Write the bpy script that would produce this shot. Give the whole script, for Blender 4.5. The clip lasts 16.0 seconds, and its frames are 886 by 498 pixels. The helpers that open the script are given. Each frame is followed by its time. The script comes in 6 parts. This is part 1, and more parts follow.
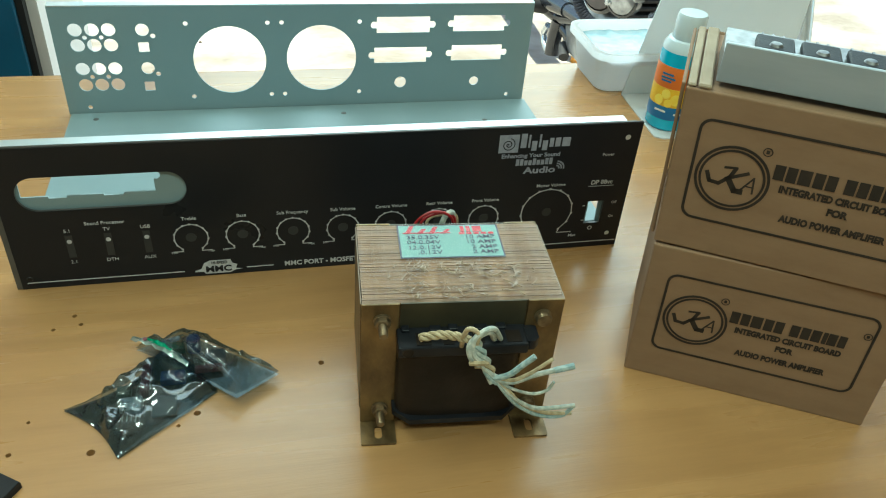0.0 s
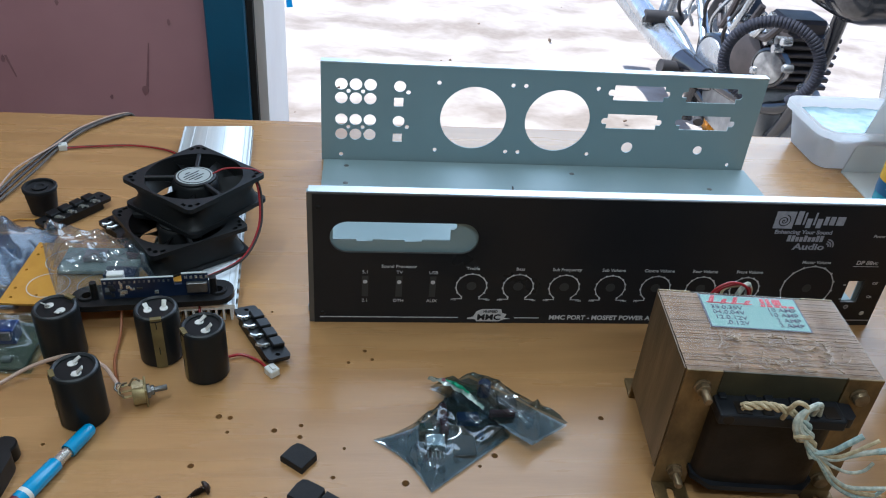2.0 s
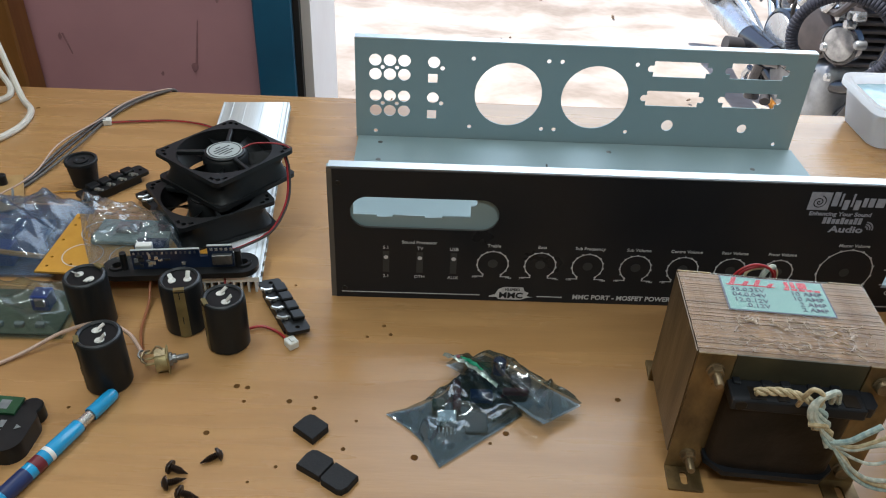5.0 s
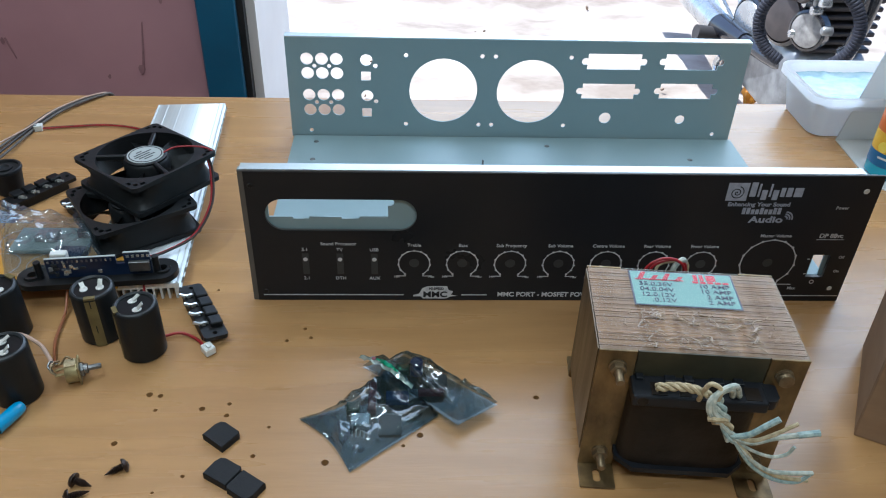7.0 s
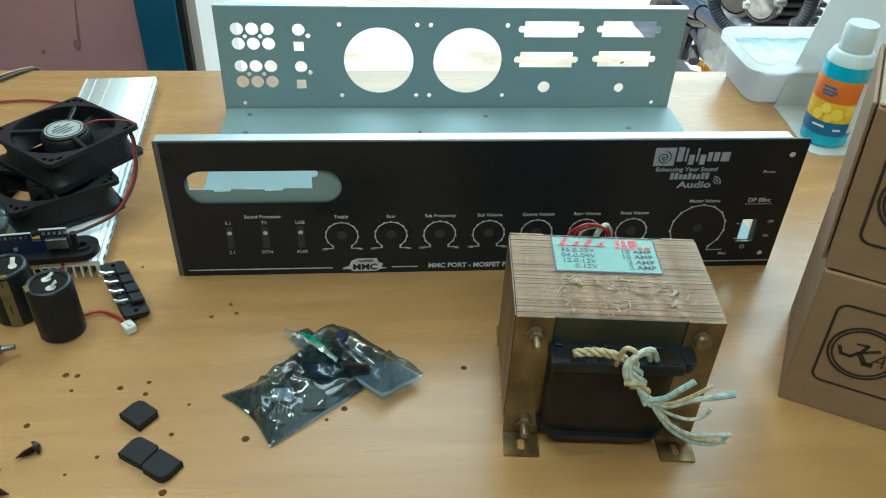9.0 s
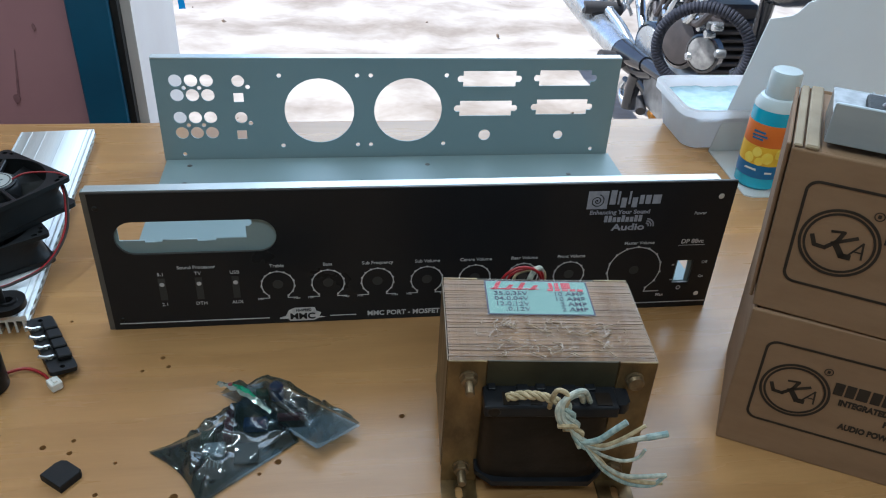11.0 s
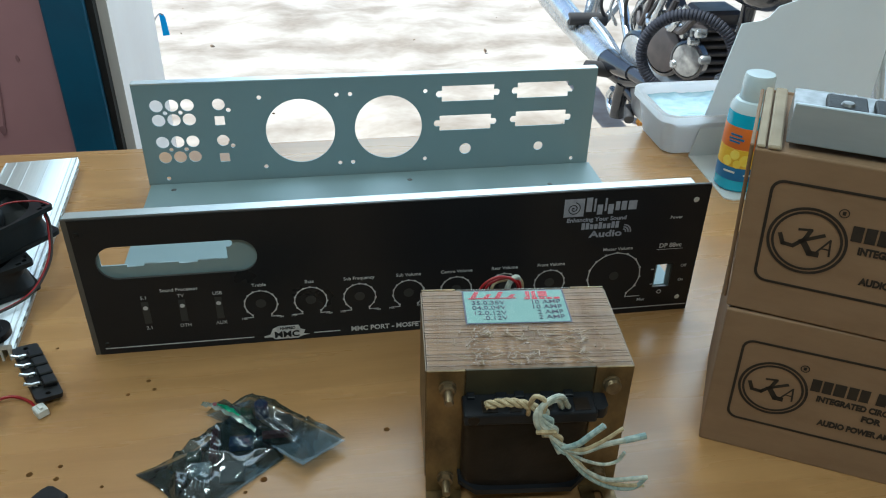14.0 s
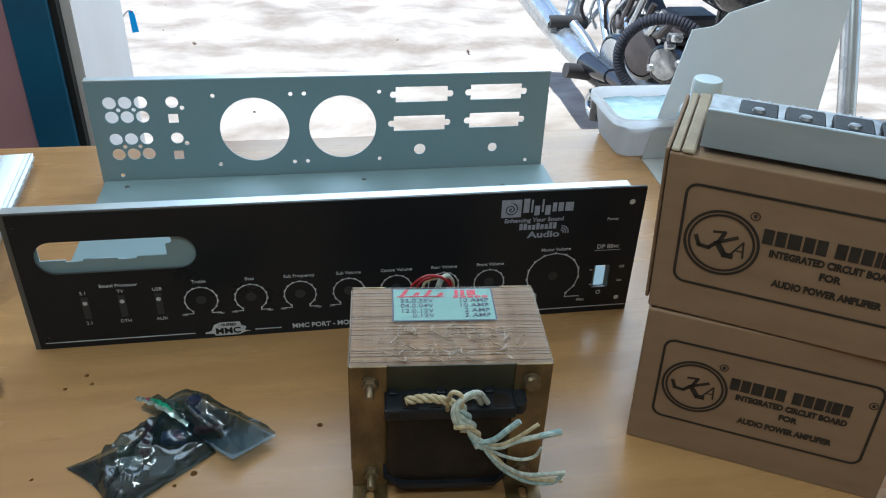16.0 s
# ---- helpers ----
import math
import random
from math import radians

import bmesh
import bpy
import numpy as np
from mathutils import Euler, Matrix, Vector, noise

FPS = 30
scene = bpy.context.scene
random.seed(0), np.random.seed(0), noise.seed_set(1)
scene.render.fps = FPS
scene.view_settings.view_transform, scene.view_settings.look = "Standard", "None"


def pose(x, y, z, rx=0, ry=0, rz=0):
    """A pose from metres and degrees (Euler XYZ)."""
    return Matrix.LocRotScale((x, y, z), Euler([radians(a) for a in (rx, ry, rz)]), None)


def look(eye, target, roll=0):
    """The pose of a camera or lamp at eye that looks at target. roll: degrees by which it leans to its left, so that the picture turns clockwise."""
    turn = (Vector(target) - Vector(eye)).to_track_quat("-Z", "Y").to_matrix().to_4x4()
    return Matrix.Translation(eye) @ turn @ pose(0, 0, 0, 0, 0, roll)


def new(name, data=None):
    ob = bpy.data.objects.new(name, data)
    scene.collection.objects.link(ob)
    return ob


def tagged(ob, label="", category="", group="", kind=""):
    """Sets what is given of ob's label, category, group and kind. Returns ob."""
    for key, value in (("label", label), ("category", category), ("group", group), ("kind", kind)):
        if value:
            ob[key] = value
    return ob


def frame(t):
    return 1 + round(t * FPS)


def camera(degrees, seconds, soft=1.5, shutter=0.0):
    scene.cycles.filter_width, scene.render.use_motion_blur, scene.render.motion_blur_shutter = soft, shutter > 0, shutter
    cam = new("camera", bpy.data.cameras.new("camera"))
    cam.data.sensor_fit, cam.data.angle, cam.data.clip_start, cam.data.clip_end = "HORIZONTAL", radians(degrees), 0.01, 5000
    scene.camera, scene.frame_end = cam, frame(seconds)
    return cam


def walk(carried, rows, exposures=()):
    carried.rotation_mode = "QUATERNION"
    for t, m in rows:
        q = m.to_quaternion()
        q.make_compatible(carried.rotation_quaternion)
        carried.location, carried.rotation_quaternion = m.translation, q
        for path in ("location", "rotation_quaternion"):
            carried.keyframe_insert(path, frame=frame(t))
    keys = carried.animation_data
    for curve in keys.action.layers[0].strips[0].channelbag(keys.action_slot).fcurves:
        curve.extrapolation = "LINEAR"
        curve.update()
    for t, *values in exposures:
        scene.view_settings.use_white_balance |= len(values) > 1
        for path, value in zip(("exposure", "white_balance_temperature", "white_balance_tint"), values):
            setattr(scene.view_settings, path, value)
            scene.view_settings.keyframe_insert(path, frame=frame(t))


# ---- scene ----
cam = camera(58.5, 16.0, soft=1.1)
PATH = [
    (0, (-0.04933, -0.45750, 0.35724), (0.27076, 0.70609, -0.53361), 5.006),
    (0.5, (-0.07899, -0.49776, 0.37315), (0.17578, 0.71286, -0.47509), 5.498),
    (1, (-0.12869, -0.50407, 0.37101), (0.08919, 0.72195, -0.46529), 5.043),
    (1.5, (-0.16425, -0.48366, 0.36916), (0.02231, 0.75150, -0.46125), 4.908),
    (2, (-0.18065, -0.45504, 0.36734), (-0.02362, 0.78691, -0.45903), 4.902),
    (2.5, (-0.18779, -0.43040, 0.36110), (-0.06102, 0.80934, -0.47376), 4.328),
    (3, (-0.19324, -0.41796, 0.35487), (-0.09479, 0.81283, -0.49687), 4.047),
    (5.5, (-0.13829, -0.46008, 0.36982), (-0.10373, 0.76270, -0.49828), 2.582),
    (6, (-0.12671, -0.45523, 0.37186), (-0.09100, 0.76419, -0.50092), 2.113),
    (6.5, (-0.11427, -0.45139, 0.37026), (-0.06740, 0.76700, -0.50342), 2.005),
    (7, (-0.10380, -0.45000, 0.36743), (-0.04049, 0.76852, -0.50504), 1.992),
    (7.5, (-0.09524, -0.44159, 0.36184), (-0.01171, 0.76934, -0.51944), 2.381),
    (8, (-0.08824, -0.44406, 0.35919), (0.00415, 0.75480, -0.53759), 2.273),
    (8.5, (-0.08254, -0.44317, 0.35746), (0.01557, 0.74913, -0.54741), 2.210),
    (9, (-0.07509, -0.44759, 0.35938), (0.04605, 0.74291, -0.54506), 2.552),
    (9.5, (-0.06731, -0.44215, 0.35668), (0.08643, 0.75309, -0.53650), 3.017),
    (12, (-0.05599, -0.45459, 0.35626), (0.15329, 0.79841, -0.44137), 2.834),
    (12.5, (-0.05278, -0.45503, 0.35989), (0.15180, 0.79743, -0.43979), 1.917),
    (13, (-0.05250, -0.45244, 0.35961), (0.14806, 0.80166, -0.43852), 1.219),
    (13.5, (-0.05103, -0.45092, 0.35942), (0.14446, 0.80425, -0.43829), 0.819),
    (14, (-0.04822, -0.45659, 0.35812), (0.15608, 0.79718, -0.43957), 1.171),
    (14.5, (-0.04603, -0.46447, 0.35876), (0.16144, 0.78903, -0.43854), 1.588),
    (15, (-0.03922, -0.46694, 0.35838), (0.16970, 0.78613, -0.43923), 1.863),
    (15.5, (-0.02916, -0.46773, 0.35848), (0.18448, 0.78340, -0.44093), 1.997),
    (16, (-0.01672, -0.46879, 0.36232), (0.21296, 0.78152, -0.43390), 2.353),
]
EXPOSURES = [
    (0, 1.07, 6100, -13),
    (0.5, 0.67, 6000, 14),
    (1, 0.69, 5550, 11),
    (1.5, 0.68, 5850, 5),
    (2, 0.69, 5450, 12),
    (2.5, 0.78, 5700, -5),
    (3, 0.75, 5850, 12),
    (5.5, 0.75, 6100, 13),
    (6, 0.88, 5550, 7),
    (6.5, 0.94, 5800, -7),
    (7, 0.86, 5450, 11),
    (7.5, 0.94, 5750, -11),
    (8, 0.97, 5850, 11),
    (8.5, 1.04, 5450, 7),
    (9, 1.07, 5700, -9),
    (9.5, 0.88, 5400, 8),
    (12, 0.55, 5600, 10),
    (12.5, 0.58, 5650, -4),
    (13, 0.55, 5750, 10),
    (13.5, 0.57, 5550, 8),
    (14, 0.59, 5650, 1),
    (14.5, 0.54, 5550, 8),
    (15, 0.69, 5650, -4),
    (15.5, 0.66, 5800, 12),
    (16, 0.62, 5500, 6),
]
walk(cam, [(t, look(eye, target, roll)) for t, eye, target, roll in PATH], EXPOSURES)

# ---- world, sun, large lights ----
FLOOR_Z, GROUND_Z = -0.76, -1.12
SUN_ELEVATION, SUN_TURN = 64.0, -72.0
world = bpy.data.worlds.new("world")
scene.world = world
world.use_nodes = True
wn = world.node_tree
sky = wn.nodes.new("ShaderNodeTexSky")
sky.sky_type = 'NISHITA'
sky.sun_disc = False
sky.sun_elevation = radians(SUN_ELEVATION)
sky.sun_rotation = radians(SUN_TURN)
background = wn.nodes["Background"]
background.inputs["Strength"].default_value = 0.15
wn.links.new(sky.outputs[0], background.inputs[0])


def lamp(name, kind, energy, m, colour=(1, 1, 1), size=None, size_y=None, angle=None):
    data = bpy.data.lights.new(name, kind)
    data.energy, data.color = energy, colour
    if kind == "AREA":
        data.shape, data.size, data.size_y = "RECTANGLE", size, size_y or size
    if angle is not None:
        data.angle = radians(angle)
    ob = new(name, data)
    ob.matrix_world = m
    return ob


SUN_FROM = Vector((-0.80, 0.25, 1.70))
lamp("sun", "SUN", 5.0, look(SUN_FROM * 8, (0, 0, 0)), (1.0, 0.95, 0.86), angle=0.5)
# daylight of the sky in the wide shop opening
lamp("sky_in_opening", "AREA", 10.2, look((0.42, 0.95, 0.80), (0.0, -0.6, -0.1)), (0.88, 0.98, 0.97), 1.4, 1.3)
# unseen room lamps, added: one above back left, one in front as fill
lamp("unseen_room_lamp", "AREA", 7.8, look((-0.70, 0.15, 1.66), (0.0, 0.0, 0.0)), (0.90, 1.0, 0.91), 1.2, 0.10)
lamp("unseen_room_lamp", "AREA", 8.4, look((0.10, -1.30, 1.72), (0.1, 0.0, 0.0)), (0.90, 1.0, 0.91), 1.2, 0.10)

# ---- materials ----
def material(name, colour, rough=0.5, metal=0.0, colour2=None, scale=40.0, stretch=(1, 1, 1), bump=0.0, bump_scale=200.0,
             fine=0.25, rough_var=0.1, per_object=0.0, spec=0.5, coat=0.0):
    """Two scales of colour variation, varied gloss and a fine relief."""
    m = bpy.data.materials.new(name)
    m.use_nodes = True
    nt = m.node_tree
    n, link = nt.nodes, nt.links.new
    b = n["Principled BSDF"]
    b.inputs["Metallic"].default_value = metal
    b.inputs["Specular IOR Level"].default_value = spec
    b.inputs["Coat Weight"].default_value = coat
    tc = n.new("ShaderNodeTexCoord")
    mp = n.new("ShaderNodeMapping")
    mp.inputs["Scale"].default_value = stretch
    link(tc.outputs["Object"], mp.inputs[0])
    big = n.new("ShaderNodeTexNoise")
    big.inputs["Scale"].default_value = scale
    big.inputs["Detail"].default_value = 5
    link(mp.outputs[0], big.inputs["Vector"])
    small = n.new("ShaderNodeTexNoise")
    small.inputs["Scale"].default_value = scale * 9
    small.inputs["Detail"].default_value = 3
    link(mp.outputs[0], small.inputs["Vector"])
    mix = n.new("ShaderNodeMix")
    mix.data_type = 'RGBA'
    c2 = colour2 or tuple(c * 0.8 for c in colour)
    mix.inputs[6].default_value = (*colour, 1)
    mix.inputs[7].default_value = (*c2, 1)
    add = n.new("ShaderNodeMath")
    add.operation = 'MULTIPLY_ADD'
    add.inputs[1].default_value = fine
    link(small.outputs[0], add.inputs[0])
    ramp = n.new("ShaderNodeMapRange")
    ramp.inputs[1].default_value, ramp.inputs[2].default_value = 0.35, 0.65
    link(big.outputs[0], ramp.inputs[0])
    sub = n.new("ShaderNodeMath")
    sub.operation = 'MULTIPLY'
    sub.inputs[1].default_value = 1 - fine
    link(ramp.outputs[0], sub.inputs[0])
    link(sub.outputs[0], add.inputs[2])
    link(add.outputs[0], mix.inputs[0])
    out = mix.outputs[2]
    if per_object:
        info = n.new("ShaderNodeObjectInfo")
        hsv = n.new("ShaderNodeHueSaturation")
        rng = n.new("ShaderNodeMapRange")
        rng.inputs[3].default_value, rng.inputs[4].default_value = 1 - per_object, 1 + per_object
        link(info.outputs["Random"], rng.inputs[0])
        link(rng.outputs[0], hsv.inputs["Value"])
        link(out, hsv.inputs["Color"])
        out = hsv.outputs[0]
    link(out, b.inputs["Base Color"])
    rr = n.new("ShaderNodeMapRange")
    rr.inputs[3].default_value, rr.inputs[4].default_value = max(rough - rough_var, 0.02), min(rough + rough_var, 1)
    link(big.outputs[0], rr.inputs[0])
    link(rr.outputs[0], b.inputs["Roughness"])
    if bump:
        bt = n.new("ShaderNodeTexNoise")
        bt.inputs["Scale"].default_value = bump_scale
        bt.inputs["Detail"].default_value = 4
        link(mp.outputs[0], bt.inputs["Vector"])
        bp = n.new("ShaderNodeBump")
        bp.inputs["Strength"].default_value = bump
        bp.inputs["Distance"].default_value = 0.001
        link(bt.outputs[0], bp.inputs["Height"])
        link(bp.outputs[0], b.inputs["Normal"])
    return m


def clear_film(name, tint, body, share, ior=1.6, rough=0.07, bump=0.3, bump_scale=60):
    """Thin plastic film: tinted see-through, a little milky body, and a Fresnel gloss."""
    m = material(name, body, 0.4, 0.0, scale=30, bump=bump, bump_scale=bump_scale)
    nt = m.node_tree
    n, link = nt.nodes, nt.links.new
    b = n["Principled BSDF"]
    normal = b.inputs["Normal"].links[0].from_socket
    clear = n.new("ShaderNodeBsdfTransparent")
    clear.inputs[0].default_value = (*tint, 1)
    mix = n.new("ShaderNodeMixShader")
    mix.inputs[0].default_value = share
    link(clear.outputs[0], mix.inputs[1])
    link(b.outputs[0], mix.inputs[2])
    gloss = n.new("ShaderNodeBsdfGlossy")
    gloss.inputs["Roughness"].default_value = rough
    link(normal, gloss.inputs["Normal"])
    weight = n.new("ShaderNodeLayerWeight")
    weight.inputs[0].default_value = 0.5
    link(normal, weight.inputs["Normal"])
    power = n.new("ShaderNodeMath")
    power.operation = 'POWER'
    power.inputs[1].default_value = 5.0
    link(weight.outputs["Facing"], power.inputs[0])
    least = ((ior - 1) / (ior + 1)) ** 2
    fres = n.new("ShaderNodeMath")
    fres.operation = 'MULTIPLY_ADD'
    fres.inputs[1].default_value, fres.inputs[2].default_value = 1 - least, least
    link(power.outputs[0], fres.inputs[0])
    top = n.new("ShaderNodeMixShader")
    link(fres.outputs[0], top.inputs[0])
    link(mix.outputs[0], top.inputs[1])
    link(gloss.outputs[0], top.inputs[2])
    link(top.outputs[0], n["Material Output"].inputs[0])
    return m


wood = material("table_laminate", (0.440, 0.243, 0.097), 0.28, 0, (0.318, 0.166, 0.062), 6.0, (1.0, 11.0, 1.0), 0.08, 60, fine=0.45, rough_var=0.06, spec=0.65)
wood_edge = material("table_edge_wood", (0.42, 0.22, 0.09), 0.5, 0, (0.30, 0.15, 0.06), 8)
steel = material("grey_painted_steel", (0.238, 0.316, 0.338), 0.48, 0.0, (0.208, 0.280, 0.300), 6, bump=0.05, bump_scale=900)
dark_steel = material("dark_grey_plate_edge", (0.115, 0.108, 0.100), 0.42, 0.2, (0.085, 0.080, 0.076), 30, bump=0.05, bump_scale=600)
# paler than the painted steel: light on the top folds put into the colour
steel_edge = material("lit_steel_edge", (0.62, 0.66, 0.66), 0.35, 0.6, (0.5, 0.54, 0.54), 30)
black_film = material("black_satin_film", (0.0135, 0.014, 0.0165), 0.30, 0, (0.018, 0.0185, 0.022), 10, bump=0.03, bump_scale=600, spec=0.2)
print_white = material("white_print", (0.62, 0.62, 0.64), 0.5, 0, (0.45, 0.45, 0.48), 300)
print_grey = material("grey_print", (0.36, 0.37, 0.44), 0.5, 0, (0.26, 0.27, 0.33), 300)
dark_slot = material("dark_recess", (0.03, 0.032, 0.036), 0.5)
white_plastic = material("white_plastic", (0.72, 0.72, 0.70), 0.35, 0, (0.62, 0.62, 0.60), 50)
cardboard = material("kraft_cardboard", (0.275, 0.168, 0.096), 0.8, 0, (0.225, 0.134, 0.074), 25, (1, 1, 3), 0.12, 300, fine=0.4)
cardboard_edge = material("cardboard_edge", (0.40, 0.32, 0.225), 0.85, 0, (0.32, 0.25, 0.17), 40)
carton_ink = material("dark_brown_ink", (0.012, 0.008, 0.006), 0.7, 0, (0.030, 0.019, 0.012), 160)
lamination = material("varnished_lamination", (0.262, 0.146, 0.066), 0.36, 0.35, (0.085, 0.046, 0.020), 36, (1, 6, 6), 0.8, 110, fine=0.5, rough_var=0.2, per_object=0.34, coat=0.10)
bracket = material("aged_brass_plate", (0.270, 0.178, 0.076), 0.36, 0.55, (0.075, 0.048, 0.022), 60, (1, 1, 0.6), 0.30, 260, fine=0.35, rough_var=0.22)
core_side = material("rusty_varnished_core_side", (0.195, 0.130, 0.066), 0.42, 0.25, (0.095, 0.064, 0.033), 26, (1, 3, 0.6), 0.2, 200, fine=0.4, rough_var=0.15)
bracket_dark = material("olive_core_end", (0.075, 0.066, 0.038), 0.42, 0.4, (0.04, 0.035, 0.022), 40, bump=0.1)
bobbin = material("black_bobbin_plastic", (0.008, 0.009, 0.012), 0.38, 0, (0.014, 0.015, 0.019), 60, bump=0.08, spec=0.25)
winding = material("varnished_winding_tape", (0.009, 0.0065, 0.0050), 0.36, 0, (0.024, 0.017, 0.013), 40, bump=0.45, bump_scale=120, spec=0.14)
bolt_metal = material("tarnished_bolt", (0.26, 0.19, 0.11), 0.42, 0.7, (0.13, 0.09, 0.05), 200)
cyan_label = material("pale_blue_label", (0.185, 0.42, 0.455), 0.34, 0, (0.16, 0.375, 0.42), 60, bump=0.15, bump_scale=150, spec=0.3)
label_edge = material("navy_label_border", (0.02, 0.03, 0.10), 0.3)
red_ink = material("red_print", (0.62, 0.02, 0.08), 0.4)
blue_ink = material("dark_blue_print", (0.015, 0.03, 0.11), 0.4)
tape = clear_film("clear_tape", (0.95, 0.90, 0.82), (0.55, 0.40, 0.24), 0.02, 1.20, 0.16, 0.5, 240)
wrinkle = material("tape_wrinkle_glint", (0.40, 0.29, 0.19), 0.28, 0.1, (0.26, 0.175, 0.105), 160, coat=0.3)
sleeve_white = material("white_fibre_sleeve", (0.60, 0.60, 0.52), 0.75, 0, (0.26, 0.31, 0.28), 300, bump=0.4, bump_scale=900)
sleeve_cream = material("cream_fibre_sleeve", (0.56, 0.46, 0.29), 0.75, 0, (0.32, 0.24, 0.13), 300, bump=0.4, bump_scale=900)
sleeve_blue = material("pale_blue_fibre_sleeve", (0.45, 0.53, 0.50), 0.75, 0, (0.17, 0.26, 0.27), 320, bump=0.4, bump_scale=900)
wire_red = material("red_wire", (0.36, 0.010, 0.016), 0.38, 0, (0.22, 0.008, 0.012), 100)
wire_dark = material("dark_wire", (0.03, 0.022, 0.02), 0.4)
wire_grey = material("grey_ribbon", (0.11, 0.095, 0.082), 0.55, 0, (0.06, 0.05, 0.042), 120)
wire_pale = material("pale_pink_wire", (0.46, 0.33, 0.27), 0.45, 0, (0.50, 0.33, 0.25), 60)
wire_brown = material("orange_brown_wire", (0.33, 0.11, 0.04), 0.45)
wire_white = material("cream_cable", (0.62, 0.58, 0.52), 0.4, 0, (0.5, 0.46, 0.40), 30)
aluminium = material("brushed_aluminium", (0.82, 0.84, 0.84), 0.40, 0.35, (0.66, 0.69, 0.71), 24, (12, 0.5, 1), 0.08, 150, fine=0.5)
fan_plastic = material("black_fan_plastic", (0.010, 0.011, 0.012), 0.45, 0, (0.012, 0.0125, 0.014), 40, bump=0.05, spec=0.28)
fan_label = material("silver_fan_label", (0.40, 0.43, 0.42), 0.4, 0.1, (0.40, 0.43, 0.42), 100)
can_sleeve = material("black_capacitor_sleeve", (0.010, 0.011, 0.012), 0.32, 0, (0.014, 0.015, 0.016), 30, bump=0.04, spec=0.22)
can_stripe = material("gold_capacitor_stripe", (0.20, 0.155, 0.06), 0.36, 0.2, (0.13, 0.10, 0.04), 90)
solder = material("tinned_metal", (0.72, 0.72, 0.70), 0.28, 0.8, (0.5, 0.5, 0.48), 200)
dull_tin = material("dull_tinned_lug", (0.66, 0.65, 0.61), 0.55, 0.25, (0.46, 0.45, 0.41), 260)
brass = material("tarnished_brass", (0.42, 0.34, 0.17), 0.42, 0.45, (0.24, 0.18, 0.08), 150, bump=0.1)
dark_metal = material("dull_grey_metal", (0.22, 0.22, 0.22), 0.4, 0.8, (0.12, 0.12, 0.12), 150)
rubber = material("black_rubber_foam", (0.008, 0.008, 0.010), 0.62, 0, (0.015, 0.015, 0.017), 150, spec=0.3, bump=0.2, bump_scale=700)
black_plastic = material("black_moulded_plastic", (0.007, 0.007, 0.008), 0.42, 0, (0.012, 0.012, 0.013), 80, bump=0.06, spec=0.28)
screw_black = material("blackened_screw", (0.022, 0.014, 0.011), 0.35, 0.5, (0.045, 0.025, 0.018), 300)
pen_blue = material("sky_blue_plastic", (0.02, 0.30, 0.58), 0.26, 0, (0.016, 0.25, 0.50), 40, coat=0.3)
pcb_yellow = material("yellow_phenolic_board", (0.56, 0.28, 0.035), 0.45, 0, (0.47, 0.22, 0.025), 60, bump=0.04)
pcb_blue = material("dark_blue_circuit_board", (0.006, 0.014, 0.040), 0.35, 0, (0.010, 0.022, 0.06), 90)
pcb_green = material("green_circuit_board", (0.010, 0.050, 0.020), 0.38, 0, (0.018, 0.080, 0.032), 90)
pcb_dull = material("dull_grey_green_board", (0.075, 0.090, 0.062), 0.45, 0, (0.045, 0.055, 0.040), 110)
pcb_tan = material("tan_circuit_board", (0.40, 0.25, 0.10), 0.5, 0, (0.32, 0.19, 0.07), 90)
pale_board = material("pale_grey_green_board", (0.20, 0.26, 0.25), 0.4, 0, (0.12, 0.17, 0.17), 120)
chip_grey = material("grey_component", (0.20, 0.21, 0.22), 0.45, 0, (0.12, 0.13, 0.14), 200)
component_blue = material("blue_component", (0.012, 0.035, 0.16), 0.35)
component_maroon = material("maroon_component", (0.14, 0.016, 0.025), 0.4)
silver_foil = clear_film("static_shield_film", (0.43, 0.51, 0.54), (0.05, 0.09, 0.11), 0.13, 1.95, 0.08, 0.22, 70)
shield_fold = material("bright_shield_fold", (0.90, 0.95, 0.93), 0.24, 0.70, (0.42, 0.62, 0.58), 160, bump=0.7, bump_scale=220)
fold_green = material("green_foil_sheen", (0.02, 0.42, 0.20), 0.28, 0.35, (0.01, 0.22, 0.12), 200, bump=0.5, bump_scale=260)
bag_film = clear_film("clear_bag_film", (0.90, 0.93, 0.96), (0.34, 0.45, 0.55), 0.10, 2.2, 0.07, 0.2, 60)
bag_film_thin = clear_film("thin_bag_film", (0.80, 0.86, 0.84), (0.14, 0.20, 0.20), 0.08, 1.6, 0.08, 0.25, 70)
bag_film_blue = clear_film("bluish_bag_film", (0.74, 0.82, 0.94), (0.10, 0.17, 0.29), 0.30, 1.7, 0.09, 0.25, 70)
pink_wall = material("mauve_wall_paint", (0.50, 0.262, 0.290), 0.7, 0, (0.41, 0.205, 0.232), 4, bump=0.15, bump_scale=40, fine=0.2)
cream_wall = material("cream_wall_paint", (0.62, 0.57, 0.48), 0.8, 0, (0.54, 0.49, 0.41), 3, bump=0.1, bump_scale=50)
white_wall = material("whitewashed_plaster", (0.74, 0.70, 0.68), 0.8, 0, (0.66, 0.60, 0.58), 5, bump=0.2, bump_scale=50)
blue_paint = material("petrol_blue_gloss_paint", (0.012, 0.105, 0.20), 0.38, 0, (0.010, 0.078, 0.155), 12, bump=0.08, bump_scale=60)
black_gap = material("black_seal", (0.006, 0.006, 0.007), 0.6)
